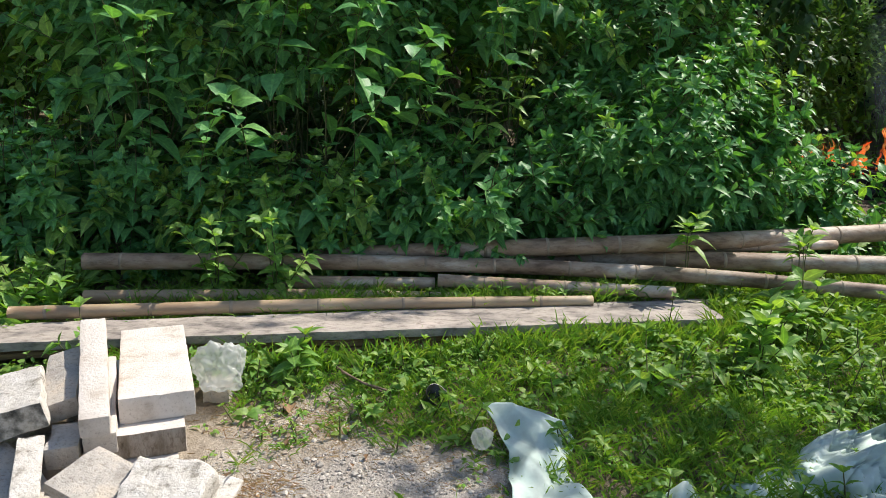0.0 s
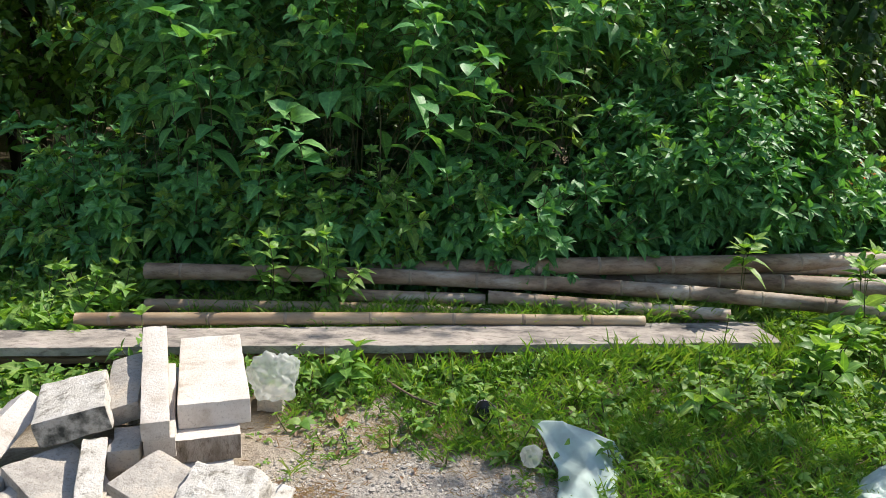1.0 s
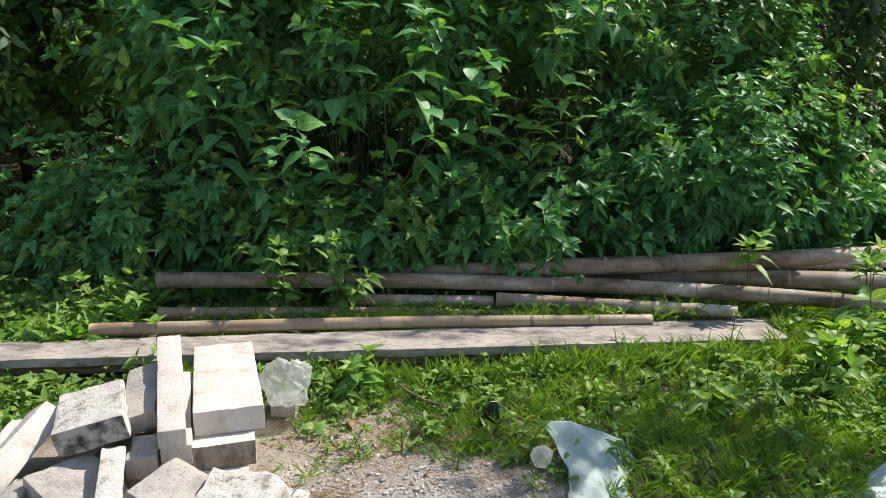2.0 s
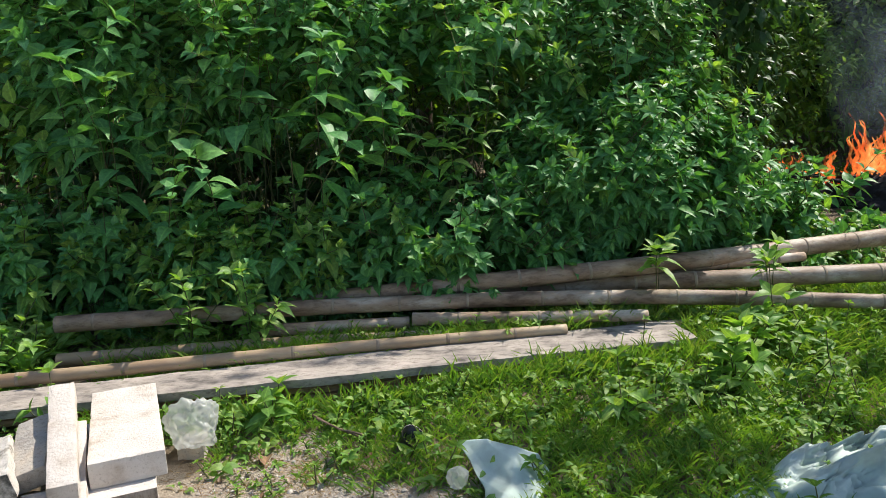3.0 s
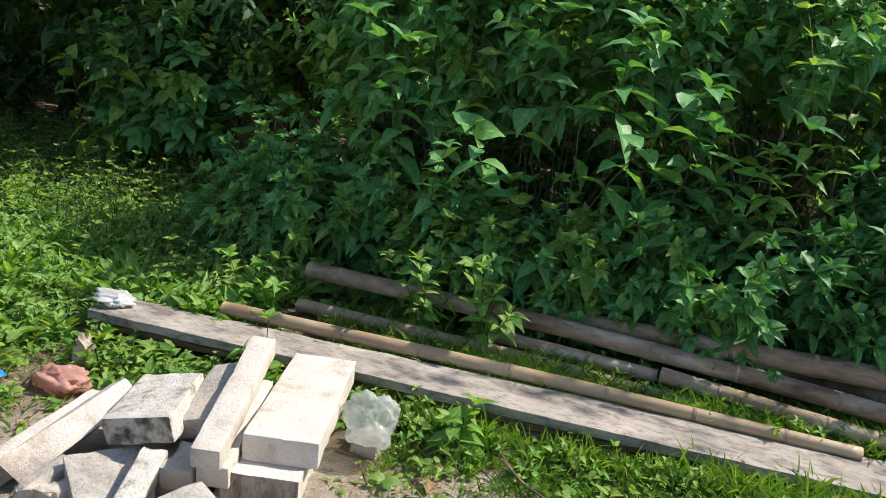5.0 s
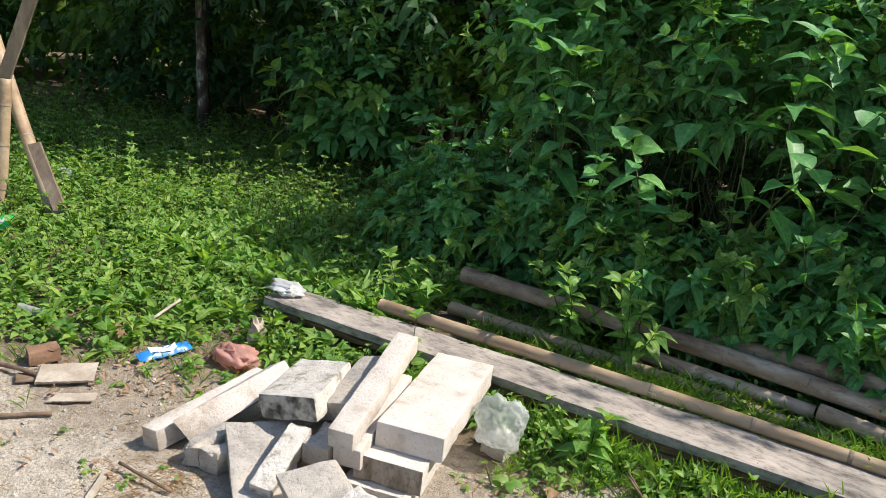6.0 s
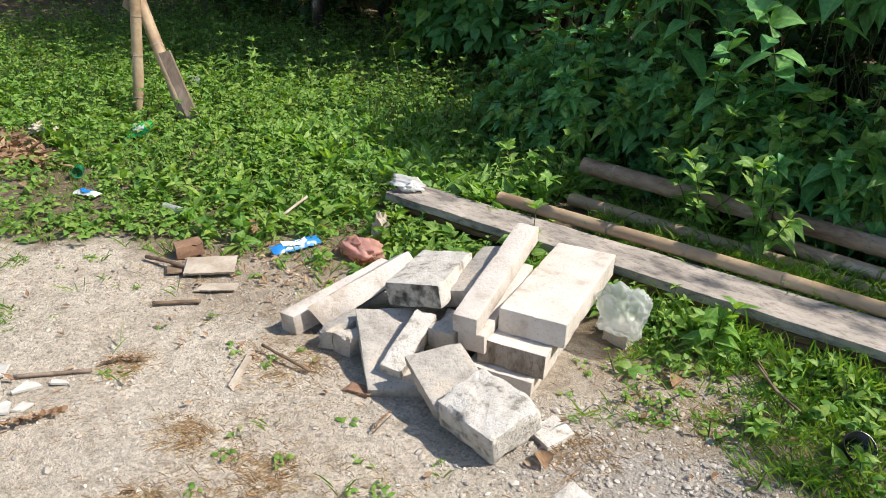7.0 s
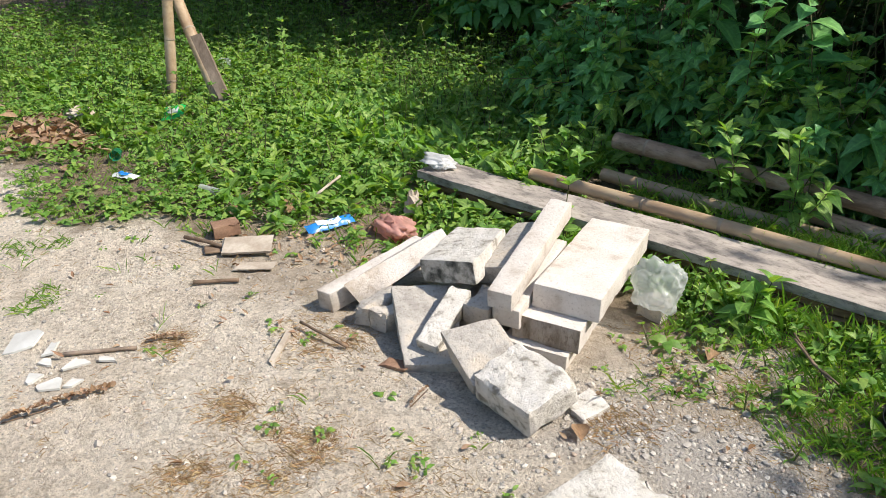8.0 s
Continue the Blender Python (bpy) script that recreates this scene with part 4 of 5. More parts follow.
def tree(label, base, height, radius, lean, crown, leaves, leaf, seed, material=M_LEAF_SHADE, group="trees behind the bank", skirt=0.45):
    """A tree: a tapered bent trunk, limbs, and a crown of many leafy shoots in loose clumps."""
    rng = np.random.default_rng(seed)
    bx, by = base
    b = Vector((bx, by, float(ground_z(bx, by))))
    ob = thing("tree", label, "tree", Matrix.Translation(b), group)
    path = [np.array([lean[0] * f + 0.06 * math.sin(5 * f + seed), lean[1] * f, -0.05 + height * f]) for f in np.linspace(0, 1, 14)]
    rad = [radius * (1.25 - 0.25 * min(1, f * 12)) * (1 - 0.7 * f) for f in np.linspace(0, 1, 14)]
    v, fc = tube(path, rad, 12)
    part("trunk", mesh_of("trunk", v, fc, M_BARK), None, ob)
    out = Leaves()
    per = 13
    clumps = max(6, leaves // (per * 9))
    for c in range(clumps):
        f = rng.uniform(skirt, 1.0)
        at = path[min(13, int(f * 13))]
        d = unit(np.array([rng.normal(), rng.normal(), rng.normal() * 0.5]))
        end = at + d * crown * rng.uniform(0.35, 1.0) * (1.1 - 0.35 * abs(f - 0.7))
        m = (at + end) / 2 + np.array([0, 0, 0.12 * crown])
        out.twigs += [(at, m, radius * 0.3, radius * 0.2), (m, end, radius * 0.2, 0.012)]
        for k in range(9):
            p = end + rng.normal(size=3) * crown * 0.2
            way = unit(p - at) + np.array([0, 0, 0.2]) + rng.normal(size=3) * 0.3
            shoot(out, rng, p, way, 0.4, 4, leaf, 0.45, 2, twig=False)
    tagged(part("branchwork", out.twig_mesh("branchwork", M_BARK), None, ob), kind="stuff")
    tagged(part("crown", out.small_mesh("crown", material), None, ob), kind="stuff")
    return ob


tree("tree at the edge of the clearing with an open crown", (6.45, 3.52), 5.6, 0.12, (-1.25, 0.85), 0.82, 2300, 0.18, 91, M_LEAF, skirt=0.5)
tree("tree with a tall dark crown", (-2.6, 9.9), 6.8, 0.13, (-0.2, 0.0), 2.0, 3000, 0.2, 92, skirt=0.4)
tree("tree with a tall dark crown", (-3.9, 9.0), 6.8, 0.13, (0.2, 0.0), 2.2, 7000, 0.2, 93, skirt=0.4)
tree("thin tree with a low dark crown", (-5.3, 7.9), 5.6, 0.09, (0.2, 0.0), 2.0, 7000, 0.22, 94, skirt=0.45)
tree("thin tree with a low dark crown", (-7.3, 8.6), 6.0, 0.10, (0.0, 0.1), 2.2, 7000, 0.22, 95, skirt=0.4)
tree("thin tree with a low dark crown", (-3.5, 7.8), 5.8, 0.09, (-0.2, 0.0), 1.7, 6500, 0.22, 96, skirt=0.45)
tree("slim grey tree trunk with pale lichen, dark crown", (-6.55, 6.85), 5.6, 0.085, (-1.05, 0.2), 1.5, 5200, 0.17, 81)
tree("thin dark tree trunk hung with creepers", (-4.55, 6.95), 5.0, 0.10, (0.1, 0.3), 1.5, 6000, 0.17, 82, skirt=0.35)
tree("tree with a sun-flecked green crown", (-9.5, 9.0), 7.0, 0.14, (0.3, 0.0), 2.4, 6000, 0.22, 83, M_LEAF_SUN, skirt=0.25)
tree("tree with a sun-flecked green crown", (-6.0, 11.0), 7.5, 0.16, (0.0, 0.2), 2.5, 6000, 0.22, 84, M_LEAF_SUN, skirt=0.2)
tree("tree with a sun-flecked green crown", (-2.0, 11.0), 6.5, 0.15, (0.2, 0.0), 2.3, 6000, 0.22, 85, M_LEAF_SUN, skirt=0.2)
tree("tree with a dense dark crown", (1.8, 10.5), 6.0, 0.14, (-0.2, 0.1), 2.2, 6800, 0.22, 86, skirt=0.2)
tree("tree with a dense dark crown", (3.9, 7.75), 5.0, 0.10, (0.1, 0.0), 1.5, 6000, 0.20, 87, skirt=0.5)
tree("tree with a dense dark crown", (10.6, 12.4), 7.0, 0.16, (0.0, 0.0), 2.5, 6800, 0.22, 88, skirt=0.2)
tree("tree with a dense dark crown", (-13.0, 6.5), 7.0, 0.16, (0.4, 0.0), 2.6, 7000, 0.24, 89, skirt=0.2)


def build_far_woods():
    """One distant belt of leaves and trunks that closes the view."""
    rng = np.random.default_rng(99)
    out = Leaves()
    for k in range(3000):
        a = rng.uniform(-2.0, 1.5)
        rr = rng.uniform(14, 18)
        p = np.array([rr * math.sin(a), rr * math.cos(a), rng.uniform(0, 7.5) ** 1.0])
        shoot(out, rng, p, np.array([rng.normal(), rng.normal() - 0.6, 0.5]), 0.8, 3, 0.5, 0.5, 2, twig=False)
    ob = new("far_woods", out.small_mesh("far_woods", M_LEAF_SUN))
    tagged(ob, "distant dense dark green woods", "woods", kind="stuff")
    # A plain wall closes the gaps; the woods' deep shade is in its colour.
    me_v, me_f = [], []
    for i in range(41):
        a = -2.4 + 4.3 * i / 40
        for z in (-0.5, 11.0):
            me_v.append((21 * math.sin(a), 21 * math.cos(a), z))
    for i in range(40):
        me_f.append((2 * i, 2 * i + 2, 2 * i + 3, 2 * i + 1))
    wall = new("backdrop", mesh_of("backdrop", me_v, me_f, surface("shaded_distant_woods", [(0.3, (0.006, 0.012, 0.005)), (0.6, (0.015, 0.03, 0.01)), (0.8, (0.05, 0.08, 0.02))],
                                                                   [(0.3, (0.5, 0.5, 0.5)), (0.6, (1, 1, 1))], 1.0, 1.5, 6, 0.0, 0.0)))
    tagged(wall, "plain backdrop wall in the dark tone of shaded distant woods", "backdrop", kind="structure")


build_far_woods()


# ---- ground cover, grass, litter ----
def blades(out, rng, x, y, n, height, lean=0.7, width=0.006):
    z = float(ground_z(x, y))
    for _ in range(n):
        a = rng.uniform(0, 6.28)
        d = np.array([math.cos(a) * lean * rng.uniform(0.2, 1.4), math.sin(a) * lean * rng.uniform(0.2, 1.4), 1.0])
        h = height * rng.uniform(0.5, 1.3)
        out.add(np.array([x + rng.normal() * 0.015, y + rng.normal() * 0.015, z - 0.005]), d, np.array([math.cos(a + 1.5), math.sin(a + 1.5), 0.4]), h, width * rng.uniform(0.7, 1.4))


def rosette(out, rng, x, y, leaf, count, rise=0.5, lift=0.0, wide=0.45):
    z = float(ground_z(x, y)) + lift
    t = rng.uniform(0, 6.28)
    for j in range(count):
        a = t + j * 2.4 + rng.normal() * 0.3
        d = np.array([math.cos(a), math.sin(a), rise * rng.uniform(0.2, 1.6)])
        h = lift * rng.uniform(-0.7, 0.3)
        out.add(np.array([x + rng.normal() * 0.012, y + rng.normal() * 0.012, z + h]), d, np.array([rng.normal() * 0.55, rng.normal() * 0.55, 1.0]), leaf * rng.uniform(0.6, 1.25), leaf * wide * rng.uniform(0.8, 1.2))


def on_timber(x, y):
    """Whether a place is covered by the plank."""
    return (-1.55 < x < 2.60) and (3.27 + 0.085 * (x + 1.5) < y < 3.56 + 0.105 * (x + 1.5))


def on_pile(x, y):
    return (-0.85 < x < 0.16 and 2.12 < y < 3.2 and y < 3.3 + 0.25 * x and y > 2.1 - 0.0 * x) or (0.4 < x < 0.8 and 1.8 < y < 2.25)


CLEARED = [(-3.88, 2.24, 0.26), (-4.25, 2.50, 0.14), (-3.27, 2.40, 0.09), (-1.47, 2.67, 0.17), (-1.22, 2.84, 0.15), (-3.62, 2.93, 0.17), (-1.53, 2.24, 0.14), (-1.35, 2.2, 0.1), (-1.8, 2.24, 0.12), (-2.83, 2.23, 0.08), (0.12, 2.95, 0.06)]


def cleared(x, y):
    """Whether a place lies under one of the scraps of litter."""
    return any(math.hypot(x - a, y - b) < r for a, b, r in CLEARED)


def build_cover():
    rng = np.random.default_rng(11)
    cover, lance, grass, dry, tall, back = (Leaves() for _ in range(6))
    # small-leafed weeds over the open ground
    for k in range(21500):
        x, y = rng.uniform(-8.0, 3.4), rng.uniform(0.9, 6.8)
        s = float(sand_mask(x + 0.1 * rng.normal(), y + 0.12 * rng.normal()))
        if rng.random() < s * 0.985 or on_timber(x, y) or on_pile(x, y) or cleared(x, y):
            continue
        right = float(smooth(x, 0.0, 0.9))
        if right > 0.25 and rng.random() < 0.5:
            continue
        far = smooth(y, 3.0, 4.6)
        if -1.1 < x < 1.9 and (abs(y - 3.645 - 0.08 * (x + 0.98)) < 0.10 or (abs(y - 4.03) < 0.12) or (y > 3.5 and rng.random() < 0.5)):
            continue
        if x > -1.2 and y > 4.4 and rng.random() < 0.4:
            continue
        if float(wave(x, y, 3.1, 1.7)) < -0.2 and rng.random() < 0.7:
            continue
        size = rng.uniform(0.028, 0.06) * (1 + 0.5 * far) * (1 + 0.35 * float(wave(x, y, 2.4, 5.0)))
        if s > 0.4:
            size *= 0.5                          # stunted on the sand
        lift = (0.15 if s > 0.4 else 1.0) * rng.uniform(0.0, 0.07) * (1 + 1.6 * float(far) * (1 - right))
        rosette(cover, rng, x, y, size, rng.integers(5, 9), 0.45, lift, 0.52)
    for k in range(900):
        x, y = rng.uniform(-6.0, -0.9), rng.uniform(2.4, 5.0)
        if float(sand_mask(x, y)) > 0.1 or on_timber(x, y) or cleared(x, y):
            continue
        rosette(tall, rng, x, y, rng.uniform(0.08, 0.14), rng.integers(5, 9), 1.0, rng.uniform(0.02, 0.08), 0.36)
    for k in range(420):
        x, y = rng.uniform(-3.2, -0.85), rng.uniform(3.6, 4.7)
        rosette(lance, rng, x, y, rng.uniform(0.14, 0.24), rng.integers(5, 9), 1.6, 0.04, 0.25)
    # taller leafy weeds towards the trees
    for k in range(3400):
        x, y = rng.uniform(-9.5, -0.9), rng.uniform(2.5, 8.0)
        if float(sand_mask(x, y)) > 0.1 or on_timber(x, y) or (x > -1.6 and y < 3.7):
            continue
        h = rng.uniform(0.12, 0.34) * (0.7 + 0.5 * float(smooth(y, 3.4, 5.5)))
        shoot(tall if y < 4.8 and x > -5.5 else back, rng, (x, y, float(ground_z(x, y))), (rng.normal() * 0.25, rng.normal() * 0.25, 1), h, 4, rng.uniform(0.07, 0.12), 0.42, 2)
    for k in range(900):
        x, y = rng.uniform(-1.5, 8.0), rng.uniform(4.7, 9.5)
        if math.hypot(x - 5.7, y - 6.9) < 1.15:
            continue
        shoot(back, rng, (x, y, float(ground_z(x, y))), (rng.normal() * 0.3, rng.normal() * 0.3, 1), rng.uniform(0.15, 0.4), 4, rng.uniform(0.09, 0.14), 0.42, 2)
    # weeds right of the sheet and along the plank
    for k in range(320):
        x, y = rng.uniform(0.7, 4.2), rng.uniform(2.2, 4.6)
        if on_timber(x, y) or float(sand_mask(x, y)) > 0.2:
            continue
        near_end = float(smooth(abs(x - 2.7), 1.0, 0.2)) * float(smooth(abs(y - 3.4), 0.6, 0.2))
        h = rng.uniform(0.05, 0.13) + 0.16 * near_end * rng.random()
        shoot(tall, rng, (x, y, float(ground_z(x, y))), (rng.normal() * 0.35, rng.normal() * 0.35, 1), h, 3, rng.uniform(0.05, 0.10) * (1 + 0.5 * near_end), 0.4, 2)
    for k in range(40):
        x = rng.uniform(0.1, 1.2)
        y = 3.28 + 0.085 * (x + 1.5) - rng.uniform(0.02, 0.25)
        shoot(tall, rng, (x, y, float(ground_z(x, y))), (rng.normal() * 0.4, rng.normal() * 0.4, 1), rng.uniform(0.05, 0.12), 3, rng.uniform(0.06, 0.1), 0.42, 2)
    for k in range(90):
        x = rng.uniform(-1.45, 0.15)
        y = 3.28 + 0.085 * (x + 1.5) - rng.uniform(0.02, 0.22)
        shoot(tall, rng, (x, y, float(ground_z(x, y))), (rng.normal() * 0.4, rng.normal() * 0.4, 1), rng.uniform(0.05, 0.12), 3, rng.uniform(0.045, 0.08), 0.45, 2)
    # grass: thick to the right, along the timber, thin tufts elsewhere
    for k in range(13500):
        x, y = rng.uniform(-0.6, 4.2), rng.uniform(1.6, 4.5)
        s = float(sand_mask(x, y))
        if rng.random() < s * 0.99 or on_timber(x, y) or on_pile(x, y):
            continue
        dens = 0.35 + 0.65 * float(smooth(x, 0.0, 0.7))
        if rng.random() > dens:
            continue
        tallness = 0.12 + 0.05 * float(wave(x, y, 2.2)) + 0.08 * float(smooth(abs(y - 3.85), 0.5, 0.1))
        blades(grass, rng, x, y, rng.integers(4, 8), tallness)
    for k in range(3600):
        x, y = rng.uniform(-6.5, -0.8), rng.uniform(1.0, 4.6)
        if rng.random() < float(sand_mask(x, y)) * 0.97:
            continue
        blades(grass, rng, x, y, rng.integers(3, 6), rng.uniform(0.06, 0.16))
    for k in range(900):                     # tufts leaning over the timber
        x = rng.uniform(-0.5, 2.7)
        edge = 3.28 + 0.085 * (x + 1.5)
        y = edge - rng.uniform(0.0, 0.14) if k < 360 else edge + rng.uniform(0.28, 0.75)
        if on_timber(x, y):
            continue
        blades(grass, rng, x, y, rng.integers(5, 9), rng.uniform(0.12, 0.24), 0.5, 0.008)
    for k in range(2600):                    # the verge goes on to the side
        x, y = rng.uniform(3.3, 9.0), rng.uniform(0.6, 5.4)
        if rng.random() < float(sand_mask(x, y)):
            continue
        blades(grass, rng, x, y, rng.integers(3, 6), rng.uniform(0.08, 0.16), 0.5, 0.009)
        rosette(cover, rng, x + 0.05, y, rng.uniform(0.05, 0.09), 6, 0.45, rng.uniform(0, 0.06))
    for cx, cy in ((-1.69, 1.34), (-2.27, 1.46), (-2.2, 1.62), (-1.75, 1.40), (0.60, 2.90), (0.38, 2.70)):      # lone tufts
        for k in range(14):
            blades(grass, rng, cx + rng.normal() * 0.05, cy + rng.normal() * 0.05, 5, rng.uniform(0.05, 0.10), 1.1, 0.005)
    for k in range(30):                      # thin weeds on the brown earth
        x, y = 0.5 + rng.normal() * 0.3, 2.88 + rng.normal() * 0.13
        shoot(tall, rng, (x, y, float(ground_z(x, y))), (rng.normal() * 0.4, rng.normal() * 0.4, 1), rng.uniform(0.03, 0.09), 2, rng.uniform(0.03, 0.06), 0.45, 2)
    # dry straw on the sand
    for k in range(2200):
        x, y = rng.uniform(-3.2, 1.6), rng.uniform(0.9, 2.9)
        if on_pile(x, y) or float(wave(x, y, 2.6, 4.0)) + rng.normal() * 0.3 < 0.35:
            continue
        blades(dry, rng, x, y, rng.integers(4, 9), rng.uniform(0.025, 0.06), 2.2, 0.003)
    for cx, cy, r in ((0.35, 2.85, 0.16), (0.75, 2.80, 0.16), (0.62, 2.95, 0.14), (-0.20, 1.65, 0.05), (-0.17, 1.47, 0.06), (-0.37, 1.30, 0.05), (-0.55, 1.57, 0.05), (0.38, 2.40, 0.06), (-1.04, 1.60, 0.05), (-0.72, 2.02, 0.12), (-0.62, 2.1, 0.08), (-0.35, 1.62, 0.10), (0.1, 1.75, 0.10), (-1.3, 2.5, 0.3), (1.15, 2.5, 0.18)):
        for k in range(170):
            blades(dry, rng, cx + rng.normal() * r, cy + rng.normal() * r, 5, rng.uniform(0.025, 0.06), 1.8, 0.003)
        for k in range(7 if r >= 0.1 else 0):
            rosette(cover, rng, cx + rng.normal() * r, cy + rng.normal() * r, 0.03, 5, 0.5, 0.01)
    for ob_name, data, m, label, cat in (("ground_cover", cover, M_COVER, "small-leafed green weeds covering the ground", "ground cover"),
                                         ("leafy_weeds", tall, M_COVER, "leafy green weeds standing in the undergrowth", "weeds"),
                                         ("lance_leafed_weeds", lance, M_LEAF_TOP, "bright weeds with long narrow leaves near bamboo", "weeds"),
                                         ("undergrowth", back, M_COVER, "leafy green undergrowth below trees", "undergrowth"),
                                         ("grass", grass, M_GRASS, "uneven bright green grass with thin blades", "grass"),
                                         ("dry_straw", dry, M_DRY_GRASS, "dry straw and withered grass on sand", "straw")):
        tagged(new(ob_name, (data.mesh(ob_name, m, 0.35, 0.2) if data is tall or data is lance else data.small_mesh(ob_name, m))), label, cat, kind="stuff")
    stalks = new("weed_stalks", (tall.twigs.extend(back.twigs), tall.twig_mesh("weed_stalks", M_STEM))[1])
    tagged(stalks, "thin green stalks of leafy weeds", "stalks", kind="stuff")


build_cover()


def build_pebbles():
    rng = np.random.default_rng(5)
    verts, faces = [], []
    ico = [(0, 0, 1), (0.89, 0, 0.45), (0.28, 0.85, 0.45), (-0.72, 0.53, 0.45), (-0.72, -0.53, 0.45), (0.28, -0.85, 0.45),
           (0.72, 0.53, -0.45), (-0.28, 0.85, -0.45), (-0.89, 0, -0.45), (-0.28, -0.85, -0.45), (0.72, -0.53, -0.45), (0, 0, -1)]
    tri = [(0, 1, 2), (0, 2, 3), (0, 3, 4), (0, 4, 5), (0, 5, 1), (1, 6, 2), (2, 7, 3), (3, 8, 4), (4, 9, 5), (5, 10, 1), (2, 6, 7), (3, 7, 8), (4, 8, 9), (5, 9, 10), (1, 10, 6), (6, 11, 7), (7, 11, 8), (8, 11, 9), (9, 11, 10), (10, 11, 6)]
    ico = np.array(ico)
    for k in range(15000):
        if k < 3600:
            x, y = 0.7 + rng.normal() * 0.42, 2.42 + rng.normal() * 0.28
        else:
            x, y = rng.uniform(-4.2, 1.9), rng.uniform(0.9, 3.1)
        if rng.random() > float(sand_mask(x, y)) or on_pile(x, y):
            continue
        s = min(0.018, 0.0022 + rng.exponential(0.0022)) * (1.15 if k < 4000 else 1.0)
        q = ico * rng.uniform(0.65, 1.25, size=(12, 1)) * s * np.array([1, rng.uniform(0.7, 1), rng.uniform(0.45, 0.8)])
        a = rng.uniform(0, 6.28)
        rot = np.array([[math.cos(a), -math.sin(a), 0], [math.sin(a), math.cos(a), 0], [0, 0, 1]])
        o = len(verts)
        verts += list(q @ rot.T + np.array([x, y, float(ground_z(x, y)) + s * 0.15]))
        faces += [(o + a_, o + b_, o + c_) for a_, b_, c_ in tri]
    m, n, l, p = mat_base("loose_stones")
    geo = n.new("ShaderNodeNewGeometry")
    r = ramp(n, [(0.0, (0.26, 0.24, 0.21)), (0.45, (0.42, 0.38, 0.33)), (0.85, (0.58, 0.53, 0.46)), (1.0, (0.36, 0.26, 0.19))])
    l.new(geo.outputs["Random Per Island"], r.inputs[0]), l.new(r.outputs[0], p.inputs["Base Color"])
    p.inputs["Roughness"].default_value = 0.9
    me = fast_mesh("pebbles", np.array(verts), np.zeros((0, 4), int), np.array(faces), m)
    me.polygons.foreach_set("use_smooth", [False] * len(me.polygons))
    tagged(new("pebbles", me), "loose grey and tan pebbles on sand", "pebbles", kind="stuff")
    litter = Leaves()
    for k in range(260):
        if k < 130:
            x, y = -1.35 + rng.normal() * 0.35, 2.5 + rng.normal() * 0.2
        else:
            x, y = rng.uniform(-4.0, 1.4), rng.uniform(1.2, 3.3)
        if on_pile(x, y) or on_timber(x, y):
            continue
        a = rng.uniform(0, 6.28)
        litter.add(np.array([x, y, float(ground_z(x, y)) + 0.012]), np.array([math.cos(a), math.sin(a), abs(rng.normal()) * 0.2]), np.array([rng.normal() * 0.3, rng.normal() * 0.3, 1]), rng.uniform(0.02, 0.05), rng.uniform(0.01, 0.022))
    for k in range(170):                     # a heap of dead leaves at the edge of the weeds
        x, y, a = -3.88 + rng.normal() * 0.28, 2.24 + rng.normal() * 0.12, rng.uniform(0, 6.28)
        litter.add(np.array([x, y, float(ground_z(x, y)) + rng.uniform(0.01, 0.05)]), np.array([math.cos(a), math.sin(a), rng.normal() * 0.3]), np.array([rng.normal() * 0.4, rng.normal() * 0.4, 1]), rng.uniform(0.06, 0.13), rng.uniform(0.03, 0.06))
    tagged(new("dry_leaf_litter", litter.mesh("dry_leaf_litter", M_DRY_LEAF, -0.1, 0.4)), "brown curled dry leaves scattered on sand", "dry leaves", kind="stuff")


build_pebbles()


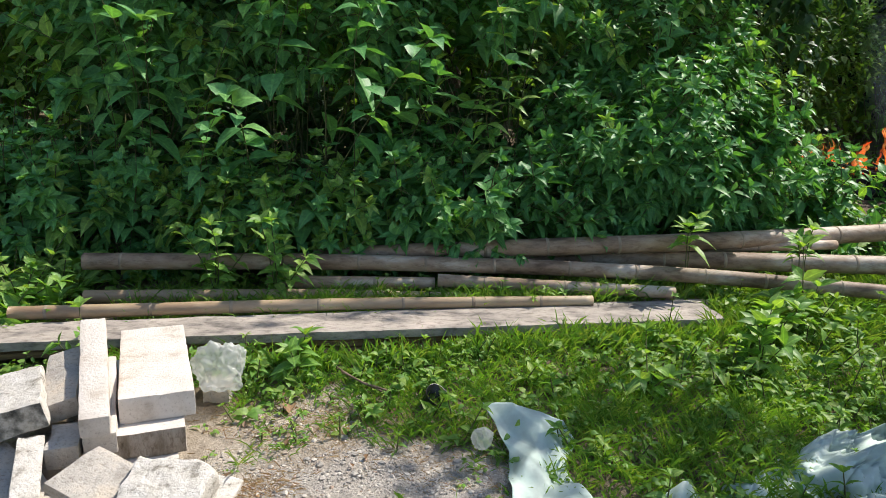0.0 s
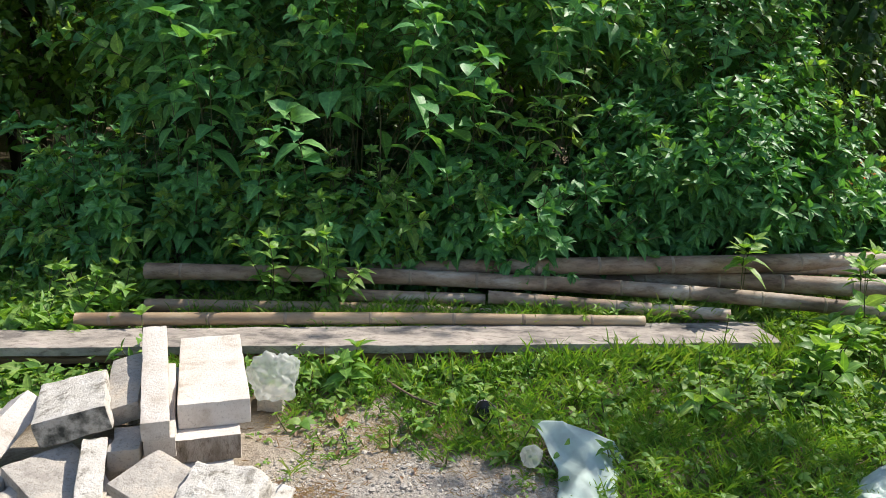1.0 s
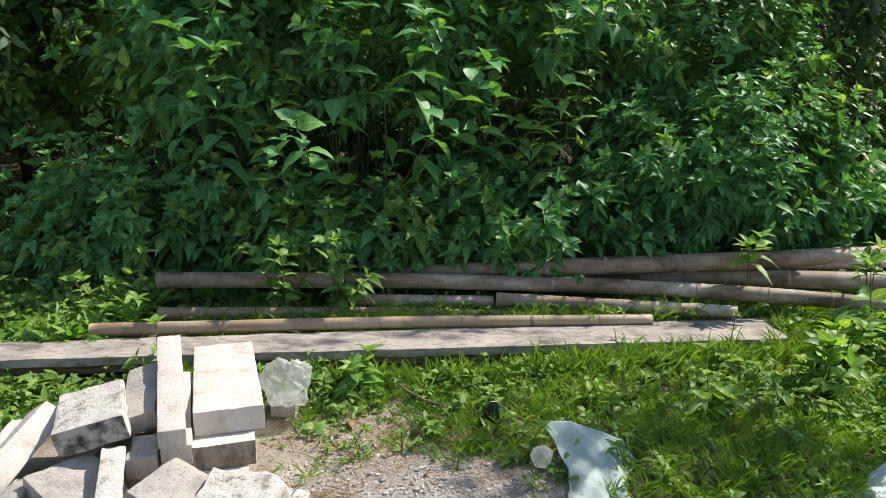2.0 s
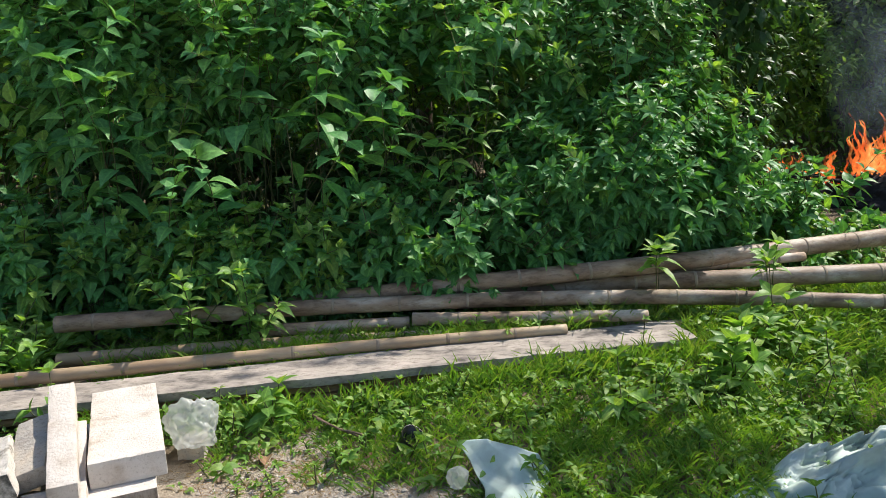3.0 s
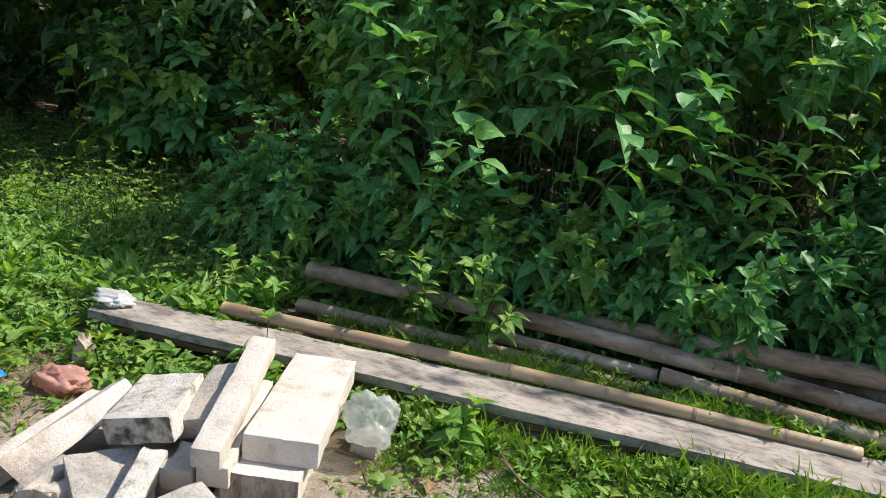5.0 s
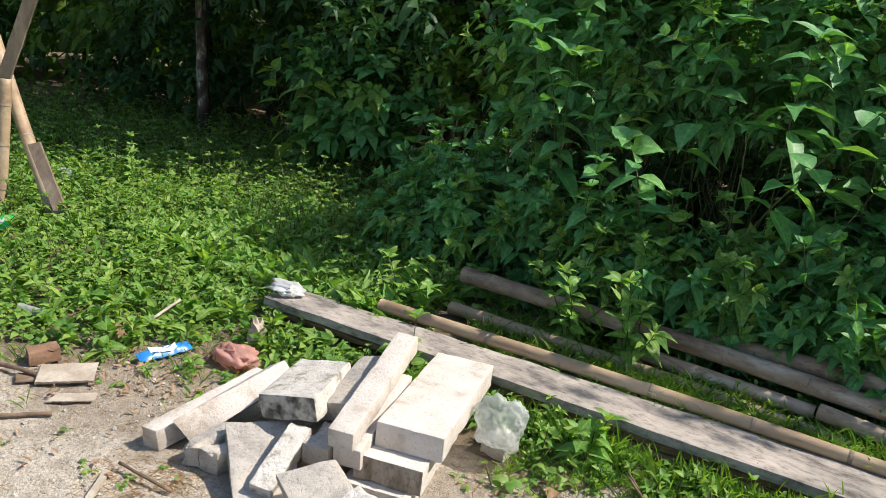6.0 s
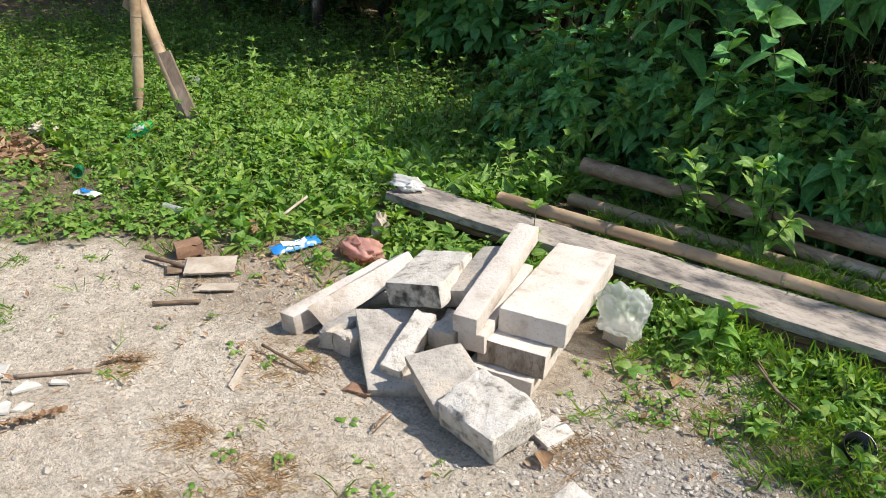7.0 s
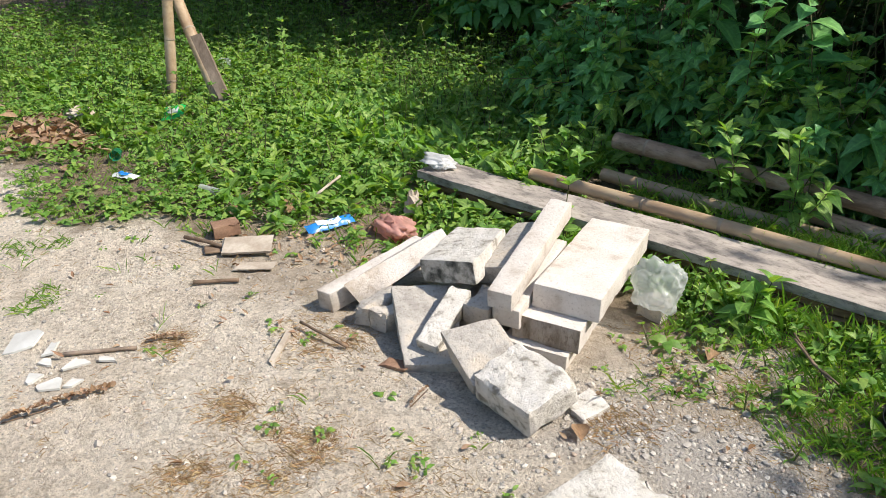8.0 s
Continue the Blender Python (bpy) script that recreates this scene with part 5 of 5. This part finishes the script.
# ---- plastic, rubbish and small things ----
def cloth(name, label, left, right, material, seed, crumple=0.02, steps=60, category="plastic sheet", domes=()):
    """A crumpled sheet spanned between two edges given as polylines."""
    left, right = np.array(left, float), np.array(right, float)
    fs, cl, cr = np.linspace(0, 1, steps), np.linspace(0, 1, len(left)), np.linspace(0, 1, len(right))
    a = np.stack([np.interp(fs, cl, left[:, k]) for k in range(3)], 1)
    b = np.stack([np.interp(fs, cr, right[:, k]) for k in range(3)], 1)
    rng = np.random.default_rng(seed)
    folds = [(rng.uniform(0, 6.28), rng.uniform(0.09, 0.3), rng.uniform(0, 1), rng.uniform(0.5, 1.0)) for _ in range(7)]
    verts, faces = [], []
    for i in range(steps):
        for j in range(steps):
            p = a[i] + (b[i] - a[i]) * j / (steps - 1)
            q = Vector((p[0] * 5 + seed, p[1] * 5, seed * 2.0))
            x, y = p[0] + 0.05 * noise.noise(q), p[1] + 0.05 * noise.noise(q + Vector((7, 0, 0)))
            lift = 0.0
            for t, span, phase, amp in folds:              # straight creases in several directions
                k = (x * math.cos(t) + y * math.sin(t)) / span + phase
                lift += amp * span * (abs((k % 1.0) * 2 - 1) - 0.5) * max(0.0, 0.5 + 1.5 * noise.noise(q * 0.6 + Vector((t, 0, 0))))
            p = p + np.array([crumple * 0.8 * noise.noise(q * 1.7), crumple * 0.8 * noise.noise(q * 1.9 + Vector((4, 0, 0))), crumple * 6 * lift])
            for cx, cy, rx, ry, h in domes:                # heaped over air and rubbish
                rise = max(0.0, 1 - ((p[0] - cx) / rx) ** 2 - ((p[1] - cy) / ry) ** 2) ** 0.5
                crease = 0.45 - abs(noise.noise(q * 0.9 + Vector((3, 1, 0)))) - 0.9 * abs(noise.noise(q * 2.6)) - 0.5 * abs(noise.noise(q * 6))
                p = p + np.array([0.10 * crease * rise, -0.08 * crease * rise, h * rise * (1 + 0.9 * crease)])
            p[2] = max(p[2], float(ground_z(p[0], p[1])) + 0.006)
            verts.append(p)
    for i in range(steps - 1):
        for j in range(steps - 1):
            k = i * steps + j
            faces.append((k, k + 1, k + steps + 1, k + steps))
    centre = np.mean(verts, axis=0)
    ob = new(name, mesh_of(name, [v - centre for v in verts], faces, material))
    ob.location = centre
    mod = ob.modifiers.new("thickness", "SOLIDIFY")
    mod.thickness = 0.0012
    return tagged(ob, label, category)


cloth("plastic_sheet", "crumpled pale green plastic sheet lying on grass", [(1.195, 2.80, 0.15), (1.235, 2.66, 0.10), (1.262, 2.55, 0.07), (1.235, 2.40, 0.05), (1.235, 2.15, 0.05)],
      [(1.49, 2.68, 0.13), (1.53, 2.60, 0.09), (1.475, 2.50, 0.07), (1.455, 2.42, 0.05), (1.52, 2.15, 0.05)], M_SHEET, 3, 0.022)
cloth("plastic_tarp", "large heaped pale green plastic tarp on grass", [(1.70, 2.24, 0.05), (1.95, 2.27, 0.06), (2.18, 2.40, 0.04), (2.38, 2.56, 0.03), (2.62, 2.62, 0.03), (2.95, 2.60, 0.03), (3.25, 2.45, 0.03)],
      [(1.75, 1.75, 0.05), (1.95, 1.70, 0.08), (2.2, 1.65, 0.10), (2.45, 1.65, 0.10), (2.7, 1.65, 0.10), (2.95, 1.65, 0.08), (3.3, 1.7, 0.05)], M_SHEET, 8, 0.05, 120, "plastic tarp", [(2.78, 2.36, 0.52, 0.24, 0.17), (2.62, 1.98, 0.5, 0.2, 0.06)])


def crumpled(name, label, centre, radii, material, seed, category, rough=0.3, levels=3, flop=0.0):
    """A crumpled bag or wad: a ball of film pressed into facets, then crinkled into fine sharp ridges, flat below."""
    bm = bmesh.new()
    bmesh.ops.create_icosphere(bm, subdivisions=levels, radius=1)
    rng = np.random.default_rng(seed)
    planes = [(unit(rng.normal(size=3)), rng.uniform(0.74, 0.97)) for _ in range(48)]
    off = Vector((seed * 5.1, seed, 0))
    for v in bm.verts:
        co = np.array(v.co)
        for n, d in planes:
            k = co @ n
            if k > d:
                co = co - n * (k - d) * 0.75
        q = Vector(co) * 2.2 + off
        ridge = 0.5 - abs(noise.noise(q * 1.9)) - 0.5 * abs(noise.noise(q * 4.3 + off))
        co = co * (1 + rough * (noise.noise(q) + 0.5 * noise.noise(q * 2.7)) + 0.16 * ridge)
        co[0] += flop * co[2] * noise.noise(q * 0.8)
        v.co = Vector((co[0] * radii[0], co[1] * radii[1], max(co[2] * radii[2], -radii[2] * 0.8)))
    for f in bm.faces:
        f.smooth = levels > 3
    ob = part(name, bm, material, m=Matrix.Translation(centre))
    return tagged(ob, label, category)


slab("brick", "grey brick half sunk in weeds under a plastic bag", (0.05, 3.06, 0.085), (0.0, 0.13, 0.0), (0.11, 0.0, 0.0), 0.085, M_CONCRETE_GREY, seed=31, category="brick")
crumpled("plastic_bag", "crumpled clear plastic bag on a grey brick", (0.135, 3.05, 0.172), (0.108, 0.095, 0.118), M_CLEAR, 2, "plastic bag", 0.26, 5)
crumpled("plastic_bag", "white crumpled plastic bag on a plank end", (-1.46, 3.43, 0.19), (0.12, 0.09, 0.035), M_WHITE_BAG, 5, "plastic bag", 0.5, 4, 0.8)
crumpled("plastic_bag", "faded red crumpled plastic bag on dry soil", (-1.20, 2.86, 0.05), (0.13, 0.08, 0.06), M_RED_BAG, 6, "plastic bag", 0.5, 4, 1.0)
crumpled("paper_scrap", "dirty white crumpled paper standing in weeds", (-1.28, 3.06, 0.08), (0.05, 0.035, 0.08), M_CARD, 7, "paper", 0.6, 3)
crumpled("plastic_scrap", "grey crumpled plastic scrap in weeds", (-4.25, 2.55, 0.05), (0.12, 0.09, 0.05), M_CARD, 9, "plastic scrap", 0.7, 3)
crumpled("plastic_scrap", "pale plastic scrap lying under a bamboo post", (-4.9, 4.1, 0.10), (0.07, 0.06, 0.05), M_CLEAR, 10, "plastic scrap", 0.7, 3)


def wrapper(name, label, a, b, width, material, seed, band=None, tilt=0.0):
    """A flat crinkled film wrapper from a to b, with a printed band."""
    a, b = np.array(a, float), np.array(b, float)
    d = unit(b - a)
    s = np.array([-d[1] * math.cos(tilt), d[0] * math.cos(tilt), math.sin(tilt)])
    ob = thing(name, label, "wrapper", Matrix.Translation(a))
    for nm, lo, hi, m, up in (("film", 0.0, 1.0, material, 0.0),) + ((("printed_band", 0.22, 0.72, band, 0.003),) if band else ()):
        verts, faces = [], []
        n, w = 22, 8
        for i in range(n):
            f = lo + (hi - lo) * i / (n - 1)
            for j in range(w):
                g = (j / (w - 1) - 0.5) * (0.55 if up else 1.0)
                p = (b - a) * f + s * width * (g + (0.15 * math.sin(f * 9) if up else 0))
                puff = 0.018 * (1 - (2 * j / (w - 1) - 1) ** 2) * (1 - (2 * f - 1) ** 6) if not up else 0.016 * (1 - (1.1 * g) ** 2)
                q = Vector((f * 9, g * 5, seed))
                verts.append(p + np.array([0, 0, puff + up + 0.006 * noise.noise(q)]))
        for i in range(n - 1):
            for j in range(w - 1):
                k = i * w + j
                faces.append((k, k + 1, k + w + 1, k + w))
        part(nm, mesh_of(nm, verts, faces, m), None, ob, "pale printed band" if up else "")
    return ob


wrapper("wrapper", "shiny blue and white snack wrapper on dry soil", (-1.49, 2.545, 0.03), (-1.45, 2.80, 0.04), 0.065, M_BLUE, 1, M_WRAP_WHITE, 0.35)
wrapper("wrapper", "bright green snack wrapper lying in weeds", (-3.70, 2.90, 0.09), (-3.55, 3.00, 0.14), 0.11, M_GREEN_WRAP, 2, M_WRAP_WHITE, 0.8)
wrapper("wrapper", "silver and blue wrapper at the edge of weeds", (-2.90, 2.20, 0.03), (-2.76, 2.27, 0.03), 0.07, M_WRAP_WHITE, 3, M_BLUE)


def cup(name, label, m, r0, r1, height, material, category):
    """A thin-walled cup with a rolled rim."""
    prof = [(r0 * 0.0, 0), (r0, 0), (r0 * 1.02, 0.004), (r1, height), (r1 * 1.05, height + 0.002), (r1 * 1.04, height - 0.004), (r1 * 0.96, height - 0.002), (r0 * 0.95, 0.006), (0.0, 0.006)]
    verts, faces, n = [], [], 20
    for r, z in prof:
        for k in range(n):
            a = 6.28318 * k / n
            dent = 1 + 0.05 * math.sin(2 * a + z * 30)
            verts.append((max(r, 0.0005) * math.cos(a) * dent, max(r, 0.0005) * math.sin(a), z))
    for i in range(len(prof) - 1):
        for k in range(n):
            faces.append((i * n + k, i * n + (k + 1) % n, i * n + n + (k + 1) % n, i * n + n + k))
    ob = part(name, mesh_of(name, verts, faces, material), m=m)
    return tagged(ob, label, category)


cup("plastic_pot", "small black plastic pot in grass", pose(1.0, 3.04, 0.015, 40, 12, 30), 0.038, 0.05, 0.07, M_BLACK, "pot")
crumpled("plastic_cup", "clear crushed plastic cup lying beside a plastic sheet", (1.17, 2.60, 0.085), (0.042, 0.035, 0.05), M_CLEAR, 12, "cup", 0.3)
cup("tin_can", "small silver can lying in weeds", pose(-3.25, 2.37, 0.04, 85, 0, 60), 0.03, 0.031, 0.10, M_GLASS_GREEN, "can")
cup("plastic_bottle", "flattened clear plastic bottle in weeds", pose(-2.15, 2.50, 0.04, 90, 0, -75), 0.02, 0.022, 0.20, M_CLEAR, "bottle")


def stick(label, pts, r, material=M_STICK, name="stick", category="stick"):
    pts = [np.array(p, float) for p in pts]
    path = []
    for i in range(len(pts) - 1):
        for k in range(6):
            p = pts[i] + (pts[i + 1] - pts[i]) * k / 6
            path.append(p + np.array([0, 0, 0.3 * r * noise.noise(Vector(p * 30))]))
    path.append(pts[-1])
    centre = np.mean(path, axis=0)
    v, f = tube([p - centre for p in path], [r * (1 + 0.25 * noise.noise(Vector((i * 0.8, r * 90, 0)))) for i in range(len(path))], 8)
    ob = part(name, mesh_of(name, v, f, material), m=Matrix.Translation(centre))
    return tagged(ob, label, category)


stick("dark straight stick on pale sand", [(-1.225, 1.285, 0.012), (-1.085, 1.495, 0.012)], 0.008, M_POST_WOOD)
stick("brown broken stick on dry soil", [(-1.845, 2.085, 0.02), (-1.70, 2.13, 0.03), (-1.58, 2.17, 0.018)], 0.01)
stick("short reddish stick on sand", [(-1.415, 1.895, 0.01), (-1.30, 2.05, 0.01)], 0.009)
stick("short pale stick in dry grass", [(-0.55, 2.05, 0.02), (-0.80, 2.02, 0.03)], 0.006)
stick("thin bent twig among green weeds", [(0.62, 3.20, 0.09), (0.72, 3.12, 0.07), (0.82, 3.09, 0.05)], 0.005)
stick("thin bent twig among green weeds", [(0.60, 3.24, 0.09), (0.71, 3.15, 0.06), (0.80, 3.08, 0.05)], 0.004)
stick("pale dead stem lying in weeds", [(-1.75, 2.80, 0.08), (-1.78, 2.98, 0.13)], 0.008, M_CARD)
stake("short pale splintered lath on sand", (-0.665, 1.80, 0.012), (-0.80, 1.97, 0.012), 0.022, 0.012, (0, 0, 1), M_CARD, 5, "lath", "litter on sand", "wood_lath")
stake("dirty white folded card on dry soil", (-1.60, 2.15, 0.035), (-1.45, 2.32, 0.045), 0.11, 0.012, (0.2, -0.25, 1), M_CARD, 6, "card", "litter on sand", "card_piece")
stake("brown cardboard scrap on sand", (-1.42, 2.10, 0.012), (-1.30, 2.22, 0.02), 0.06, 0.006, (0.1, 0, 1), M_CARD, 7, "cardboard", "litter on sand", "cardboard_scrap")
stake("brown cardboard scrap on dry soil", (-1.66, 2.10, 0.012), (-1.58, 2.24, 0.012), 0.09, 0.006, (0, 0.1, 1), M_STICK, 8, "cardboard", "litter on sand", "cardboard_scrap")
slab("brick", "broken brown brick on dry soil", (-1.84, 2.22, 0.06), (0.04, 0.12, 0.01), (0.085, -0.03, 0.0), 0.06, M_BRICK, seed=32, rough=0.005, chips=0.6, category="brick")
stake("flat brown board chip beside concrete", (-0.385, 2.10, 0.010), (-0.30, 2.13, 0.014), 0.05, 0.012, (0, 0, 1), M_BRICK, 9, "wood chip", "litter on sand", "wood_chip")


def shard(label, centre, size, seed):
    """A flat broken piece of tile with an irregular outline."""
    rng = np.random.default_rng(seed)
    n = 7
    angs = np.sort(rng.uniform(0, 6.28, n))
    rim = [(size * rng.uniform(0.5, 1.0) * math.cos(a), size * 0.75 * rng.uniform(0.6, 1.0) * math.sin(a)) for a in angs]
    verts = [(x, y, 0.008) for x, y in rim] + [(x * 1.02, y * 1.02, 0.0) for x, y in rim]
    faces = [tuple(range(n))] + [(i, n + i, n + (i + 1) % n, (i + 1) % n) for i in range(n)]
    ob = part("tile_shard", mesh_of("tile_shard", verts, faces, M_TILE, False), m=pose(*centre, rng.normal() * 4, rng.normal() * 4, rng.uniform(0, 360)))
    return tagged(ob, label, "tile shard", "broken tile shards")


for i, (x, y, s) in enumerate([(-1.40, 1.20, 0.10), (-1.30, 1.26, 0.06), (-1.13, 1.28, 0.065), (-1.05, 1.19, 0.06), (-1.08, 1.385, 0.04), (-1.14, 1.16, 0.05), (-1.02, 1.24, 0.04), (-1.22, 1.22, 0.035)]):
    shard("broken white tile shard lying on sand", (x, y, float(ground_z(x, y)) + 0.004), s * 1.05, 50 + i)


def dry_leaf(label, x, y, size, seed, material=M_DRY_LEAF):
    rng = np.random.default_rng(seed)
    out = Leaves()
    a = rng.uniform(0, 6.28)
    z = float(ground_z(x, y))
    out.add(np.array([0, 0, 0.015]), np.array([math.cos(a), math.sin(a), 0.2]), np.array([0, 0, 1]), size, size * 0.6)
    ob = part("dry_leaf", out.mesh("dry_leaf", material, 0.25, 0.5), m=Matrix.Translation((x, y, z)))
    return tagged(ob, label, "dry leaf")


for i, (x, y, s) in enumerate([(0.36, 2.25, 0.10), (0.42, 2.95, 0.10), (-1.83, 2.72, 0.15), (-1.95, 2.62, 0.12), (-4.0, 2.3, 0.2), (-3.75, 2.15, 0.18), (-4.15, 2.15, 0.2)]):
    dry_leaf("large curled brown dry leaf on the ground", x, y, s, 70 + i)


def frond(label, a, b, seed, scale=0.018):
    """A dry flower spike: a bent stalk set with small brown scales."""
    rng = np.random.default_rng(seed)
    a, b = np.array(a, float), np.array(b, float)
    out = Leaves()
    for k in range(60):
        f = k / 59
        p = a + (b - a) * f + np.array([0, 0, 0.01 + 0.012 * math.sin(3 * f)])
        out.add(p - a, np.array([rng.normal(), rng.normal(), 0.5]), np.array([0, 0, 1]), scale, scale * 0.66)
    out.twigs.append((np.zeros(3), b - a, 0.003, 0.002))
    ob = thing("dry_spike", label, "dry twig", Matrix.Translation(a))
    part("stalk", out.twig_mesh("stalk", M_STICK), None, ob)
    part("husk", out.mesh("husk", M_DRY_LEAF, 0.1, 0.3), None, ob)
    return ob


frond("dry brown flower spike on sand", (-0.97, 1.00, 0.005), (-0.90, 1.33, 0.005), 1, 0.028)
frond("dry reddish sprig on sand", (-1.10, 1.55, 0.005), (-1.03, 1.66, 0.005), 2)
frond("dry reddish sprig beside a concrete slab", (-0.14, 1.99, 0.005), (-0.17, 2.10, 0.005), 3, 0.010)


# ---- fire ----
def bonfire(label, centre, size, flames, seed, height, smoke=0.0):
    """A smouldering heap: ash, charred branches and flames."""
    rng = np.random.default_rng(seed)
    x, y = centre
    ob = thing("bonfire", label, "bonfire", Matrix.Translation((x, y, float(ground_z(x, y)))))
    bm = bmesh.new()
    bmesh.ops.create_icosphere(bm, subdivisions=4, radius=1)
    for v in bm.verts:
        f = 1 + 0.3 * noise.noise(v.co * 3 + Vector((seed, 0, 0))) + 0.15 * noise.noise(v.co * 9)
        v.co = Vector((v.co.x * size * f, v.co.y * size * 0.7 * f, v.co.z * size * 0.5 * f))
    part("charred_base", bm, M_CHAR, ob)
    for k in range(16):
        a, e = rng.uniform(0, 3.14), rng.uniform(-0.2, 0.35)
        c = np.array([rng.normal() * size * 0.4, rng.normal() * size * 0.3 - 0.1, size * 0.42])
        d = np.array([math.cos(a), math.sin(a) * 0.6, e]) * size * rng.uniform(0.4, 0.8)
        v, f = tube([c - d, c + rng.normal(size=3) * 0.02, c + d], [0.018, 0.02, 0.012], 7)
        part("charred_branch", mesh_of("charred_branch", v, f, M_CHAR), None, ob)
    for k in range(flames):
        cx, cy = rng.normal() * size * 0.45, rng.normal() * size * 0.25
        h, w = height * rng.uniform(0.25, 1.0) * math.exp(-(cx / size) ** 2), size * rng.uniform(0.02, 0.055)
        ph = rng.uniform(0, 6)
        fs = np.linspace(0, 1, 14)
        path = [np.array([cx + 0.10 * h * math.sin(7 * q + ph) * q + 0.05 * h * math.sin(15 * q + 2 * ph), cy + 0.06 * math.sin(5 * q + ph), size * 0.35 + h * q]) for q in fs]
        v, f = tube(path, [w * (0.5 + 1.2 * q + 0.35 * math.sin(9 * q + ph)) * (1 - q) ** 0.8 + 0.002 for q in fs], 8)
        part("flame", mesh_of("flame", v, f, M_FLAME), None, ob, "orange flame")
    if smoke:
        part("smoke", smoke_mesh(smoke, seed), None, ob, "thin drifting blue-grey smoke")
    return ob


def smoke_material():
    """Thin smoke: mostly clear, whitish where it is dense."""
    m, n, l, p = mat_base("thin_smoke")
    co = n.new("ShaderNodeTexCoord").outputs["Object"]
    at = n.new("ShaderNodeAttribute")
    at.attribute_name = "smoke_depth"
    r = ramp(n, [(0.40, (0.0, 0.0, 0.0)), (0.68, (0.085, 0.085, 0.085))])
    l.new(noise_node(n, l, co, 1.6, 4, 0.55, (1.5, 1.5, 0.7)).outputs[0], r.inputs[0])
    k = n.new("ShaderNodeMath")
    k.operation = "MULTIPLY"
    l.new(r.outputs[0], k.inputs[0]), l.new(at.outputs["Fac"], k.inputs[1])
    df, tl, tp = n.new("ShaderNodeBsdfDiffuse"), n.new("ShaderNodeBsdfTranslucent"), n.new("ShaderNodeBsdfTransparent")
    df.inputs[0].default_value = tl.inputs[0].default_value = (0.58, 0.72, 0.90, 1)
    body, out = n.new("ShaderNodeMixShader"), n.new("ShaderNodeMixShader")
    l.new(df.outputs[0], body.inputs[1]), l.new(tl.outputs[0], body.inputs[2])
    l.new(k.outputs[0], out.inputs[0]), l.new(tp.outputs[0], out.inputs[1]), l.new(body.outputs[0], out.inputs[2])
    l.new(out.outputs[0], n["Material Output"].inputs[0])
    return m


def smoke_mesh(height, seed):
    """Wavering veils of smoke, one behind another, that widen and thin out upwards."""
    verts, faces, dense = [], [], []
    nu, nv = 18, 30
    for sheet in range(7):
        o, ph = len(verts), seed + sheet * 1.7
        for j in range(nv):
            q = j / (nv - 1)
            half = 0.22 + 0.75 * q
            for i in range(nu):
                g = 2 * i / (nu - 1) - 1
                x = g * half - 0.2 - 0.3 * q + 0.18 * math.sin(3.5 * q + ph)
                y = (sheet - 6) * 0.11 * (1 + q) + 0.12 * math.sin(4 * q + 2.5 * g + ph)
                verts.append((x, y, 0.45 + height * q))
                dense.append((1 - g * g) ** 1.5 * min(1.0, 6 * q) * (1 - q) ** 0.7)
        faces += [(o + j * nu + i, o + j * nu + i + 1, o + j * nu + nu + i + 1, o + j * nu + nu + i) for j in range(nv - 1) for i in range(nu - 1)]
    me = mesh_of("smoke", verts, faces, smoke_material())
    me.attributes.new("smoke_depth", "FLOAT", "POINT").data.foreach_set("value", dense)
    return me


bonfire("burning heap of charred branches with orange flames", (6.30, 7.40), 0.66, 90, 1, 0.75, 3.2)
bonfire("small smouldering heap with low orange flames", (5.98, 8.75), 0.40, 24, 2, 0.36)
stake("pale broken board leaning by a burning heap", (5.1, 6.5, 0.02), (5.55, 6.55, 0.17), 0.16, 0.03, (0.2, -0.6, 0.8), M_CARD, 12, "wooden board", "fire rubbish")
